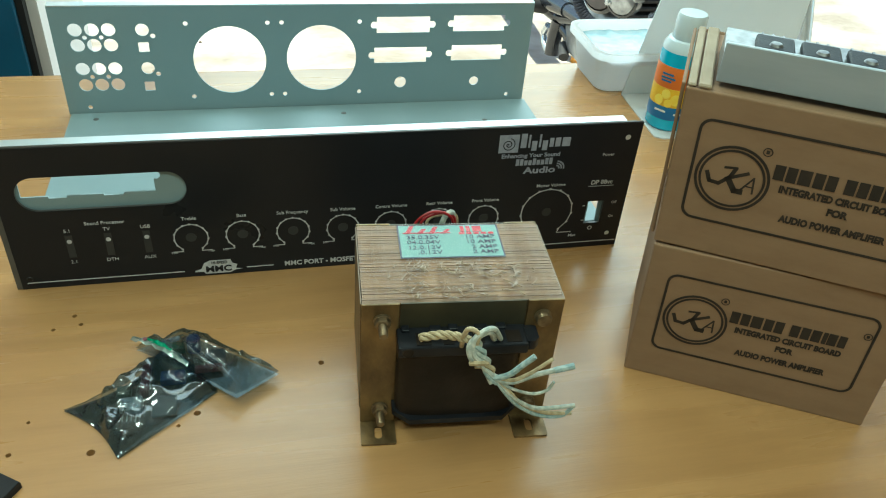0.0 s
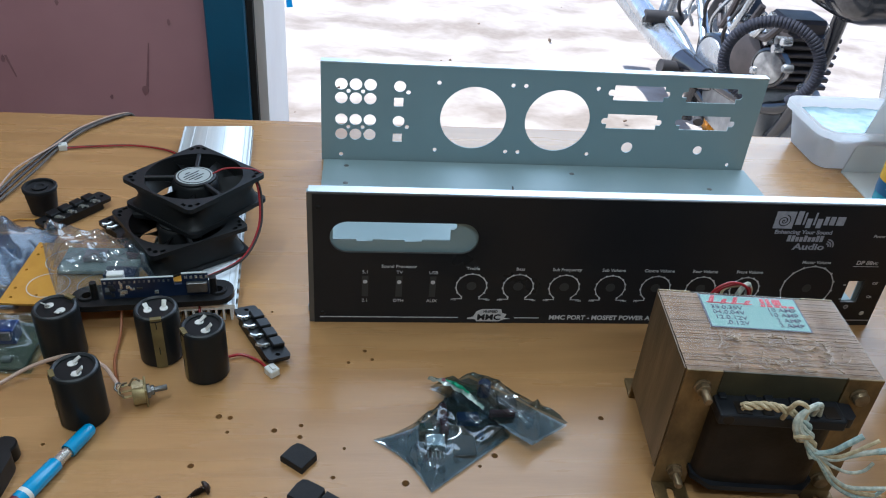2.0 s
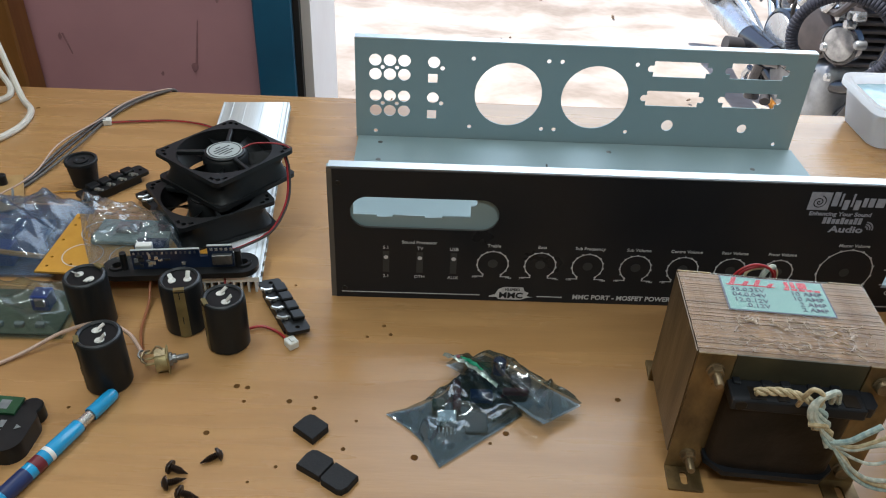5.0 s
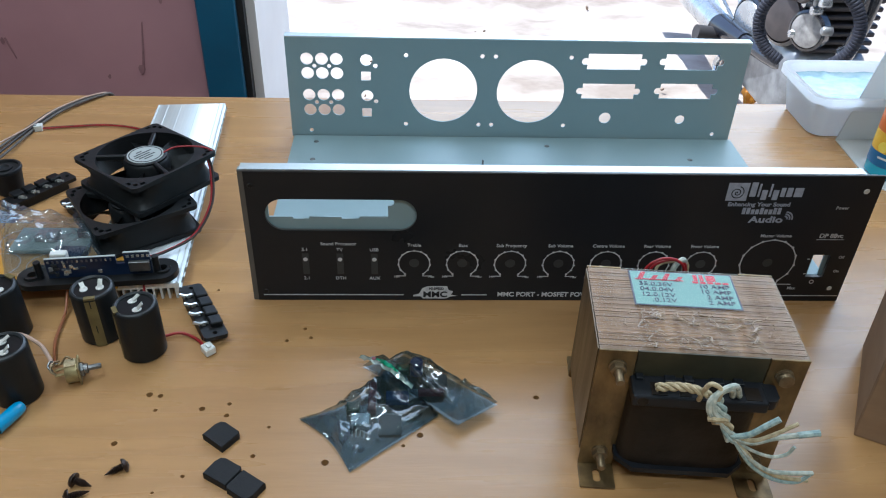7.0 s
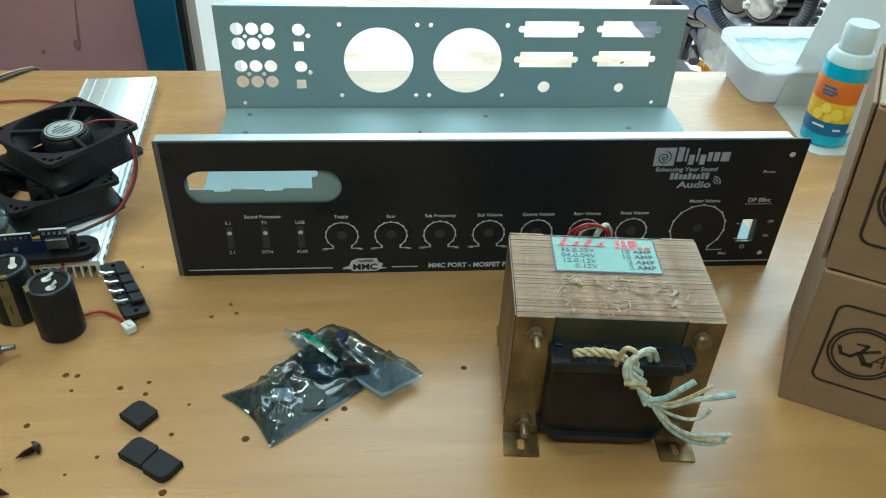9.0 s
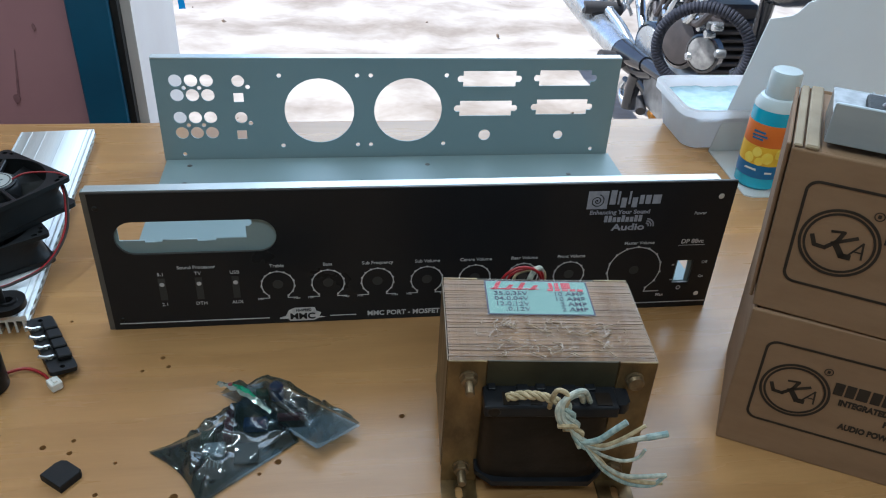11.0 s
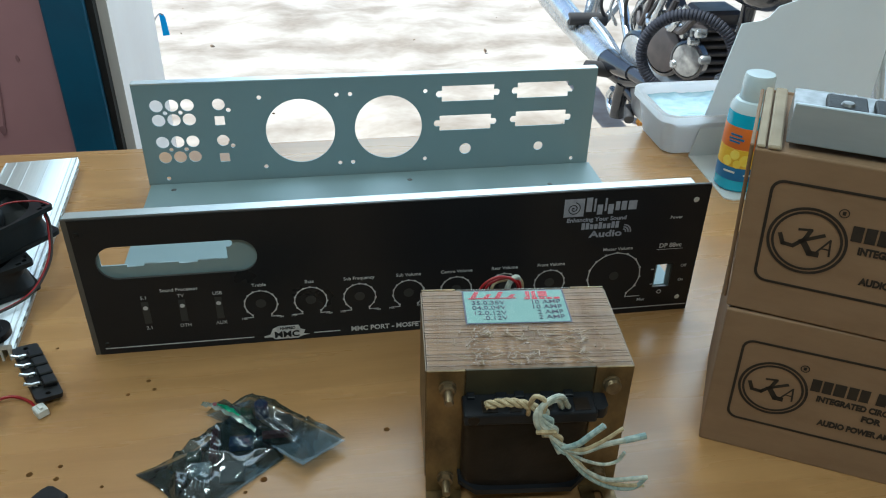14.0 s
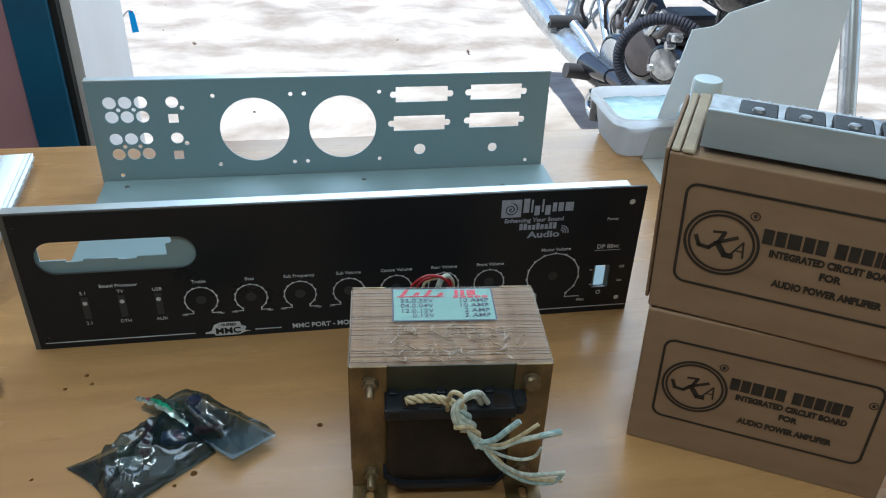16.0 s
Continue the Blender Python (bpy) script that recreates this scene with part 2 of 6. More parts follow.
post_wood = material("varnished_brown_wood", (0.30, 0.13, 0.03), 0.42, 0, (0.20, 0.08, 0.018), 6, (8, 8, 1), 0.1, 60)
floor_tile = material("cement_floor", (0.30, 0.28, 0.25), 0.6, 0, (0.24, 0.22, 0.20), 3)
ceiling_paint = material("white_ceiling_paint", (0.75, 0.74, 0.72), 0.85, 0, (0.70, 0.69, 0.67), 3)
sand = material("pale_sandy_ground", (0.54, 0.48, 0.41), 0.95, 0, (0.215, 0.170, 0.128), 2.6, (1.0, 1.5, 1.0), bump=1.0, bump_scale=10, fine=0.3)


def translucent(m, share):
    """Lets part of the light from behind through a thin milky sheet."""
    nt = m.node_tree
    b = nt.nodes["Principled BSDF"]
    t = nt.nodes.new("ShaderNodeBsdfTranslucent")
    t.inputs[0].default_value = (0.90, 0.90, 0.91, 1)
    mix = nt.nodes.new("ShaderNodeMixShader")
    mix.inputs[0].default_value = share
    out = nt.nodes["Material Output"]
    nt.links.new(b.outputs[0], mix.inputs[1])
    nt.links.new(t.outputs[0], mix.inputs[2])
    nt.links.new(mix.outputs[0], out.inputs[0])
    return m


blue_tape = translucent(material("bright_blue_plastic", (0.02, 0.40, 0.70), 0.35, 0, (0.015, 0.30, 0.60), 90), 0.4)
blue_tape.node_tree.nodes["Translucent BSDF"].inputs[0].default_value = (0.01, 0.45, 0.80, 1)


# ---- building helpers ----
def part(name, bm, mat, parent=None, label="", smooth=False):
    mesh = bpy.data.meshes.new(name)
    if isinstance(bm, bpy.types.Mesh):
        mesh = bm
        mesh.name = name
    else:
        bmesh.ops.recalc_face_normals(bm, faces=bm.faces)
        bm.to_mesh(mesh)
        bm.free()
    mesh.materials.clear()
    mesh.materials.append(mat)
    if smooth:
        for p in mesh.polygons:
            p.use_smooth = True
        mesh.set_sharp_from_angle(angle=radians(38))
    ob = new(name, mesh)
    if parent is not None:
        ob.parent = parent
    if label:
        ob["label"] = label
    return ob


def thing(name, m, label, category, group=""):
    ob = new(name)
    ob.empty_display_size = 0.02
    ob.matrix_world = m
    return tagged(ob, label, category, group)


def box(bm, x0, x1, y0, y1, z0, z1, bevel=0.0, m=None, seg=1):
    r = bmesh.ops.create_cube(bm, size=1, matrix=(m or Matrix()) @ Matrix.Translation(((x0 + x1) / 2, (y0 + y1) / 2, (z0 + z1) / 2)) @ Matrix.Diagonal((abs(x1 - x0), abs(y1 - y0), abs(z1 - z0), 1)))
    if bevel:
        edges = list({e for v in r["verts"] for e in v.link_edges})
        bmesh.ops.bevel(bm, geom=edges, offset=bevel, segments=seg, affect='EDGES', profile=0.5)
    return bm


def boxes(*specs, bevel=0.0, seg=1):
    bm = bmesh.new()
    for s in specs:
        box(bm, *s, bevel=bevel, seg=seg)
    return bm


def lathe(profile, seg=32, m=None, bm=None):
    """Turns (radius, height) pairs round z."""
    bm = bm or bmesh.new()
    m = m or Matrix()
    rings = []
    for r, z in profile:
        if r < 1e-6:
            rings.append([bm.verts.new(m @ Vector((0, 0, z)))])
        else:
            rings.append([bm.verts.new(m @ Vector((r * math.cos(a), r * math.sin(a), z))) for a in (2 * math.pi * k / seg for k in range(seg))])
    for a, b in zip(rings, rings[1:]):
        for k in range(seg):
            l = (k + 1) % seg
            if len(a) == 1 and len(b) > 1:
                bm.faces.new((a[0], b[k], b[l]))
            elif len(b) == 1 and len(a) > 1:
                bm.faces.new((a[k], a[l], b[0]))
            elif len(a) > 1:
                bm.faces.new((a[k], a[l], b[l], b[k]))
    return bm


def smooth_path(points, steps=8):
    """A Catmull-Rom line through the points."""
    p = [Vector(q) for q in points]
    p = [2 * p[0] - p[1], *p, 2 * p[-1] - p[-2]]
    out = []
    for a, b, c, d in zip(p, p[1:], p[2:], p[3:]):
        for k in range(steps):
            t = k / steps
            out.append(0.5 * ((2 * b) + (c - a) * t + (2 * a - 5 * b + 4 * c - d) * t * t + (3 * b - a - 3 * c + d) * t ** 3))
    out.append(p[-2])
    return out


def tube(points, r, seg=8, steps=8, bm=None, straight=False, taper=1.0):
    bm = bm or bmesh.new()
    line = [Vector(q) for q in points] if straight else smooth_path(points, steps)
    up, rings = Vector((0.31, 0.17, 0.93)), []
    for k, q in enumerate(line):
        ahead = (line[min(k + 1, len(line) - 1)] - line[max(k - 1, 0)]).normalized()
        side = ahead.cross(up).normalized()
        up = side.cross(ahead).normalized()
        rad = r * (1 + (taper - 1) * k / max(len(line) - 1, 1))
        rings.append([bm.verts.new(q + rad * (side * math.cos(a) + up * math.sin(a))) for a in (2 * math.pi * j / seg for j in range(seg))])
    for a, b in zip(rings, rings[1:]):
        for j in range(seg):
            bm.faces.new((a[j], a[(j + 1) % seg], b[(j + 1) % seg], b[j]))
    bm.faces.new(rings[0][::-1])
    bm.faces.new(rings[-1])
    return bm


def circle(cx, cy, r, n=20):
    return [(cx + r * math.cos(2 * math.pi * k / n), cy + r * math.sin(2 * math.pi * k / n)) for k in range(n)]


def rect(x0, x1, y0, y1):
    return [(x0, y0), (x1, y0), (x1, y1), (x0, y1)]


def rounded(x0, x1, y0, y1, r, n=6):
    out = []
    for cx, cy, a0 in ((x1 - r, y0 + r, -90), (x1 - r, y1 - r, 0), (x0 + r, y1 - r, 90), (x0 + r, y0 + r, 180)):
        out += [(cx + r * math.cos(radians(a0 + 90 * k / n)), cy + r * math.sin(radians(a0 + 90 * k / n))) for k in range(n + 1)]
    return out


def curve_mesh(data, m):
    ob = bpy.data.objects.new("shape", data)
    scene.collection.objects.link(ob)
    graph = bpy.context.evaluated_depsgraph_get()
    mesh = bpy.data.meshes.new_from_object(ob.evaluated_get(graph))
    bpy.data.objects.remove(ob)
    bpy.data.curves.remove(data)
    mesh.transform(m)
    return mesh


def plate(loops, thick, m=None):
    """A sheet in the xy plane, from z = 0 to thick: the first loop is its outline, the others are cut through it."""
    data = bpy.data.curves.new("sheet", 'CURVE')
    data.dimensions, data.fill_mode, data.extrude = '2D', 'BOTH', thick / 2
    for loop in loops:
        s = data.splines.new('POLY')
        s.points.add(len(loop) - 1)
        for p, (x, y) in zip(s.points, loop):
            p.co = (x, y, 0, 1)
        s.use_cyclic_u = True
    return curve_mesh(data, (m or Matrix()) @ Matrix.Translation((0, 0, thick / 2)))


def letters(text, size, m, align='CENTER', thick=0.0001, squeeze=1.0, bold=0.0):
    data = bpy.data.curves.new("letters", 'FONT')
    data.body, data.size, data.align_x, data.align_y, data.extrude, data.offset = text, size, align, 'CENTER', thick, bold
    data.resolution_u = 3
    return curve_mesh(data, m @ Matrix.Diagonal((squeeze, 1, 1, 1)))


STAND = Matrix.Rotation(radians(90), 4, 'X')    # the xy plane stood up, facing -y

# ---- the large structure ----
def structure(name, bm, mat, label, smooth=False):
    return tagged(part(name, bm, mat, None, "", smooth), label, name.split("_")[0], "", "structure")


bm = bmesh.new()
bmesh.ops.create_grid(bm, x_segments=150, y_segments=150, size=60, matrix=Matrix.Translation((0, 40, GROUND_Z)))
for v in bm.verts:
    s = math.copysign(abs(v.co.x / 60) ** 2.6 * 60, v.co.x)
    q = (v.co.y - 40) / 60
    v.co.x, v.co.y = s, 2.5 + math.copysign(abs(q) ** 2.6 * 70, q)
    v.co.z += 0.05 * noise.noise((v.co.x * 1.6, v.co.y * 1.6, 0)) + 0.03 * noise.noise((v.co.x * 5, v.co.y * 5, 3)) - 0.02
    if v.co.y < 0.7:
        v.co.z = GROUND_Z - 0.08
structure("ground", bm, sand, "pale trodden sandy ground outside the shop", True)
random.seed(5)
bm = bmesh.new()
for k in range(70):
    x, y = random.uniform(-2.0, 2.2), random.uniform(2.2, 6.5)
    r = random.uniform(0.010, 0.022) if k % 9 == 0 else random.uniform(0.003, 0.010)
    mm = Matrix.Translation((x, y, GROUND_Z - 0.02)) @ Euler((random.random(), random.random(), random.random() * 6)).to_matrix().to_4x4() @ Matrix.Diagonal((r * 1.4, r, r * 0.7, 1))
    bmesh.ops.create_icosphere(bm, subdivisions=1, radius=1, matrix=mm)
stone_mat = material("brown_stones", (0.26, 0.19, 0.13), 0.9, 0, (0.15, 0.11, 0.08), 8)
tagged(part("stones", bm, stone_mat, None, "", True), "small brown stones strewn over the sandy ground", "stones", "", "stuff")

structure("floor", boxes((-2.6, 2.4, -2.6, 0.98, GROUND_Z - 0.2, FLOOR_Z)), floor_tile, "grey cement floor of the shop")
structure("ceiling", boxes((-2.6, 2.4, -2.6, 0.98, 1.9, 2.0)), ceiling_paint, "white painted ceiling of the shop")
structure("wall_back", boxes((-2.6, 2.4, -2.7, -2.6, FLOOR_Z, 1.9)), cream_wall, "cream painted plain wall behind the bench")
structure("wall_west", boxes((-2.7, -2.6, -2.7, 0.98, FLOOR_Z, 1.9)), cream_wall, "cream painted plain side wall")
structure("wall_east", boxes((2.4, 2.5, -2.7, 0.98, FLOOR_Z, 1.9)), cream_wall, "cream painted plain side wall")
structure("wall_north", boxes((-2.6, -0.3862, 0.62, 0.75, FLOOR_Z, 1.9)), pink_wall, "mauve painted wall behind the bench, scuffed")
structure("wall_lintel", boxes((-0.314, 2.4, 0.62, 0.9, 1.5, 1.9)), cream_wall, "cream wall above the wide shop opening")
structure("wall_pier", boxes((-0.7, -0.3336, 0.752, 0.885, FLOOR_Z, 1.9), (-0.3336, -0.312, 0.6066, 0.885, FLOOR_Z, 1.9)), white_wall, "whitewashed wall end beside the shop opening")
ob = structure("door_frame", boxes((-0.3858, -0.3335, 0.585, 0.751, FLOOR_Z, 1.9), bevel=0.002), blue_paint, "petrol blue painted door frame post")
structure("trim_seal", boxes((-0.3333, -0.3245, 0.590, 0.606, FLOOR_Z, 1.9)), black_gap, "black gap strip beside the blue frame")
structure("post", boxes((-0.78, -0.70, 0.57, 0.618, FLOOR_Z, 1.9), bevel=0.003), post_wood, "varnished brown wooden post on the wall")
stain_mat = material("dark_mauve_stain", (0.33, 0.165, 0.185), 0.75, 0, (0.24, 0.115, 0.13), 90)
for x0, z0, x1, z1, w in ((-0.4795, -0.083, -0.470, -0.020, 0.0016), (-0.660, -0.045, -0.652, -0.075, 0.0014)):
    part("scuff_line", plate([[(x0 - w, z0), (x0 + w, z0), (x1 + w * 0.4, z1), (x1 - w * 0.4, z1)]], 0.0010, Matrix.Translation((0, 0.6195, 0)) @ STAND), stain_mat, bpy.data.objects["wall_north"])
random.seed(8)
for k in range(5):
    x, z = (-0.482, -0.664, -0.58, -0.44, -0.53)[k], (-0.088, -0.05, 0.03, 0.01, -0.10)[k]
    r = (0.007, 0.004, 0.003, 0.0035, 0.003)[k]
    loop = [(x + r * random.uniform(0.6, 1.2) * math.cos(a) * 0.8, z + r * random.uniform(0.7, 1.5) * math.sin(a)) for a in (2 * math.pi * j / 9 for j in range(9))]
    part("paint_chip", plate([loop], 0.0012, Matrix.Translation((0, 0.6195, 0)) @ STAND), stain_mat, bpy.data.objects["wall_north"])
tag = thing("hanging_tag", pose(-0.3105, 0.950, -0.064), "scrap of bright blue plastic hanging from a hook", "tag")
part("strip", plate([[(-0.0045, 0.0), (0.0065, 0.001), (0.0040, 0.030), (0.0015, 0.0375), (-0.0055, 0.0360)]], 0.0012, STAND), blue_tape, tag, "bright blue plastic strip")
part("hook", tube([(0.0, -0.001, 0.036), (-0.0005, -0.020, 0.043), (-0.0010, -0.045, 0.046), (-0.0030, -0.070, 0.044)], 0.0012, 6), dark_metal, tag, "thin wire hook", True)

# the work table, with its drilled screw holes
HOLES = [(-0.266, -0.095, 2.4), (-0.259, -0.096, 2.0), (-0.259, -0.108, 1.5), (-0.231, -0.107, 2.2), (-0.215, -0.103, 1.7), (-0.215, -0.1125, 1.9),
         (-0.276, -0.134, 2.2), (-0.188, -0.122, 1.3), (-0.194, -0.144, 1.7), (-0.244, 0.010, 1.3), (-0.235, -0.034, 1.5), (-0.187, -0.045, 1.6),
         (-0.176, -0.033, 1.8), (-0.171, -0.042, 1.7), (-0.548, 0.291, 2.6), (-0.231, -0.158, 1.4), (-0.152, -0.149, 2.7), (-0.097, -0.129, 2.4),
         (-0.023, -0.0985, 2.2), (-0.191, -0.183, 2.6), (-0.3635, -0.1165, 1.3), (-0.245, -0.169, 1.1), (-0.107, -0.137, 1.4)]
table = thing("work_table", Matrix.Translation((0, 0, FLOOR_Z)), "light peach wood-grain laminate work table with screw holes", "table")
part("tabletop", plate([rect(-1.05, 0.95, -0.66, 0.3395)] + [circle(x, y, r * 0.00085, 12) for x, y, r in HOLES], 0.024, Matrix.Translation((0, 0, -FLOOR_Z - 0.024))), wood, table)
part("edge_strip", boxes((-1.05, 0.95, 0.3396, 0.3415, -FLOOR_Z - 0.024, -FLOOR_Z - 0.0004)), wood_edge, table, "darker wood edge strip")
for x in (-0.95, 0.83):
    part("side_panel", boxes((x, x + 0.02, -0.62, 0.30, 0, -FLOOR_Z - 0.024)), wood_edge, table)
part("backing", boxes((-0.93, 0.83, -0.3, -0.28, 0.35, -FLOOR_Z - 0.024)), wood_edge, table)
part("under_board", boxes((-0.93, 0.83, -0.66, 0.33, -FLOOR_Z - 0.040, -FLOOR_Z - 0.0242)), wood_edge, table)

# ---- the amplifier chassis ----
chassis = thing("amplifier_chassis", Matrix(), "empty grey steel amplifier chassis with a black printed front", "chassis")
X0, X1, TOP = -0.2160, 0.2150, 0.1075
SLOT = rounded(-0.201, -0.0990, 0.0612, 0.0862, 0.0122, 8)
SHAFTS = [-0.1005, -0.0665, -0.0325, 0.0020, 0.0360, 0.0705, 0.1045]
front_holes = [SLOT, circle(0.2055, 0.0955, 0.0022), circle(0.2060, 0.0120, 0.0020), rect(0.1845, 0.1975, 0.0225, 0.0425)]
front = part("front_plate", plate([rect(X0, X1, 0.0, TOP)] + front_holes, 0.0015, Matrix.Translation((0, 0.0008, 0)) @ STAND), dark_steel, chassis, "dark grey front plate with bare edges")
part("side_return", boxes((X0, X0 + 0.0015, 0.0009, 0.0052, 0.0, TOP)), steel, chassis, "grey folded side edge of the front")
part("front_film", plate([rect(X0 + 0.0036, X1, 0.0002, TOP - 0.0006)] + front_holes, 0.0005, Matrix.Translation((0, -0.0008, 0)) @ STAND), black_film, chassis, "black printed front film")
CUT = [(-0.199, 0.0655), (-0.183, 0.0655), (-0.183, 0.0640), (-0.172, 0.0640), (-0.172, 0.0655), (-0.150, 0.0655), (-0.150, 0.0642), (-0.138, 0.0642), (-0.138, 0.0655),
       (-0.1185, 0.0655), (-0.1185, 0.0745), (-0.1165, 0.0745), (-0.1145, 0.0758), (-0.1145, 0.0788), (-0.1165, 0.0800), (-0.1185, 0.0800), (-0.1185, 0.0845), (-0.199, 0.0845)]
CUT = [(x, z + 0.0048) for x, z in CUT]
part("front_pan", plate([rect(X0 + 0.002, X1 - 0.004, 0.0, TOP - 0.001), CUT, rect(0.187, 0.195, 0.0225, 0.0425)], 0.0012, Matrix.Translation((0, 0.0030, 0)) @ STAND), steel, chassis)
part("front_flange", boxes((X0 + 0.001, X1 - 0.012, 0.0009, 0.0090, TOP - 0.0014, TOP + 0.0002)), steel_edge, chassis, "folded top flange, coloured bright as lit")
part("base_tray", boxes((-0.2175, 0.2180, 0.0117, 0.2528, 0.0, 0.0014), (-0.2175, 0.2180, 0.0117, 0.0130, 0.0014, 0.006)), steel, chassis)

BACK_Y = 0.2555
back = [rect(-0.2195, 0.2165, 0.0, 0.1005)]
for cx in (-0.0722, 0.0118):
    back.append(circle(cx, 0.0495, 0.0325, 48))
    back += [circle(cx + sx * 0.0357, 0.0495 + sz * 0.0352, 0.0021, 12) for sx in (-1, 1) for sz in (-1, 1)]


def terminal_cut(cx, cz, w=0.0255, h=0.0078, t=0.0032, d=0.0055):
    return [(cx - w, cz - h), (cx + w, cz - h), (cx + w, cz - t), (cx + w + d * 0.7, cz - t), (cx + w + d, cz - t * 0.4), (cx + w + d, cz + t * 0.4), (cx + w + d * 0.7, cz + t),
            (cx + w, cz + t), (cx + w, cz + h), (cx - w, cz + h), (cx - w, cz + t), (cx - w - d * 0.7, cz + t), (cx - w - d, cz + t * 0.4), (cx - w - d, cz - t * 0.4), (cx - w - d * 0.7, cz - t), (cx - w, cz - t)]


back += [terminal_cut(0.0890, 0.0812), terminal_cut(0.1630, 0.0818), terminal_cut(0.0872, 0.0512), terminal_cut(0.1630, 0.0522)]
back += [circle(0.0880, 0.0230, 0.0058), circle(0.1630, 0.0222, 0.0047), circle(-0.2005, 0.0065, 0.0020, 12), circle(0.199, 0.0065, 0.0020, 12)]
for zt, zb in ((0.0800, 0.0660), (0.0440, 0.0285)):
    back += [circle(x, z, 0.0059) for x in (-0.2003, -0.1866, -0.1729) for z in (zt, zb)]
    back += [circle(x, (zt + zb) / 2, 0.0020, 10) for x in (-0.1935, -0.1798)]
    back += [circle(-0.1450, zt - 0.0005, 0.0057), rect(-0.1502, -0.1412, zb - 0.007, zb + 0.002), circle(-0.1367, zt - 0.0062, 0.0022, 10)]
part("back_panel", plate(back, 0.0012, Matrix.Translation((0, BACK_Y, 0)) @ STAND), steel, chassis)
part("back_rim", boxes((-0.2195, 0.2165, BACK_Y - 0.0013, BACK_Y + 0.008, 0.1006, 0.1017)), steel_edge, chassis, "folded top edge, coloured bright as lit")
part("base_mark", plate([[(-0.0405, 0.165), (-0.0385, 0.166), (-0.034, 0.205), (-0.0355, 0.207)]], 0.0001, Matrix.Translation((0, 0, 0.0015))), dark_slot, chassis, "dark scuff mark")
for x, y in ((-0.195, 0.205), (-0.195, 0.24), (0.03, 0.235), (0.165, 0.21)):
    part("rivet", lathe([(0, 0.0022), (0.0018, 0.0020), (0.0026, 0.0014)], 10, Matrix.Translation((x, y, 0))), dark_metal, chassis)

FACE = Matrix.Translation((0, -0.0015, 0.0005)) @ STAND


def strip(points, w, closed=False):
    """A flat line of width w through points of the xy plane."""
    bm = bmesh.new()
    n = len(points)
    pairs = [(points[i], points[(i + 1) % n]) for i in range(n if closed else n - 1)]
    for (ax, ay), (bx, by) in pairs:
        dx, dy = bx - ax, by - ay
        l = math.hypot(dx, dy) or 1
        nx, ny = -dy / l * w / 2, dx / l * w / 2
        ex, ey = dx / l * w / 3, dy / l * w / 3
        bm.faces.new([bm.verts.new((x, y, 0.0)) for x, y in ((ax + nx - ex, ay + ny - ey), (ax - nx - ex, ay - ny - ey), (bx - nx + ex, by - ny + ey), (bx + nx + ex, by + ny + ey))])
    mesh = bpy.data.meshes.new("line")
    bm.to_mesh(mesh)
    bm.free()
    return mesh


def joined(*meshes, m=None):
    bm = bmesh.new()
    for me in meshes:
        bm.from_mesh(me)
    if m:
        bmesh.ops.transform(bm, matrix=m, verts=bm.verts)
    return bm


def dial(cx, cz, r, parent, w):
    ring = [(cx + r * math.cos(radians(a)), cz + r * math.sin(radians(a))) for a in range(234, -55, -24)]
    line = [(cx - r * 1.12, cz - r * 0.98), (cx - r * 0.56, cz - r * 0.98)] + ring + [(cx + r * 0.56, cz - r * 0.98), (cx + r * 1.12, cz - r * 0.98)]
    dots = [plate([circle(x, y, w * 1.15, 8)], 0.00008) for x, y in ring]
    part("dial_mark", joined(strip(line, w), *dots, m=FACE), print_white, parent)


for x in SHAFTS:
    dial(x, 0.0330, 0.0112, chassis, 0.0007)
    part("shaft_hole", plate([circle(x, 0.0335, 0.0036, 16)], 0.00015, FACE), dark_slot, chassis)
dial(0.1530, 0.0350, 0.0200, chassis, 0.00085)
part("shaft_hole", plate([circle(0.1530, 0.0350, 0.0036, 16)], 0.00015, FACE), dark_slot, chassis)
for x, top, low in ((-0.1765, "5.1", "2.1"), (-0.1525, "TV", "DTH"), (-0.1285, "USB", "AUX")):
    slot = part("switch_slot", plate([rect(x - 0.0023, x + 0.0023, 0.0235, 0.0415)], 0.00012, FACE), dark_slot, chassis, "dark slide switch slot")
    part("indicator_dot", plate([circle(x, 0.0365, 0.0016, 12)], 0.0001, Matrix.Translation((0, -0.0017, 0.0005)) @ STAND), print_white, slot)
    part("lettering", letters(top, 0.0037, FACE @ Matrix.Translation((x, 0.0447, 0))), print_white, chassis)
    part("lettering", letters(low, 0.0037, FACE @ Matrix.Translation((x, 0.0198, 0))), print_white, chassis)
NAMES = ["Treble", "Bass", "Sub Frequency", "Sub Volume", "Centre Volume", "Rear Volume", "Front Volume"]
for x, word in zip(SHAFTS, NAMES):
    part("lettering", letters(word, 0.0036, FACE @ Matrix.Translation((x, 0.0488, 0)), bold=0.00003), print_white, chassis)
    part("lettering", letters("Min", 0.0026, FACE @ Matrix.Translation((x - 0.0122, 0.0213, 0))), print_white, chassis)
    part("lettering", letters("Max", 0.0026, FACE @ Matrix.Translation((x + 0.0122, 0.0213, 0))), print_white, chassis)
for word, x, z, s in (("Sound Processor", -0.1530, 0.0497, 0.0036), ("Master Volume", 0.1530, 0.0583, 0.0036), ("Power", 0.1930, 0.0818, 0.0034),
                      ("Off", 0.2058, 0.0400, 0.0032), ("On", 0.2058, 0.0275, 0.0032), ("Max", 0.1770, 0.0118, 0.0036)):
    part("lettering", letters(word, s, FACE @ Matrix.Translation((x, z, 0)), bold=0.00003), print_white, chassis)
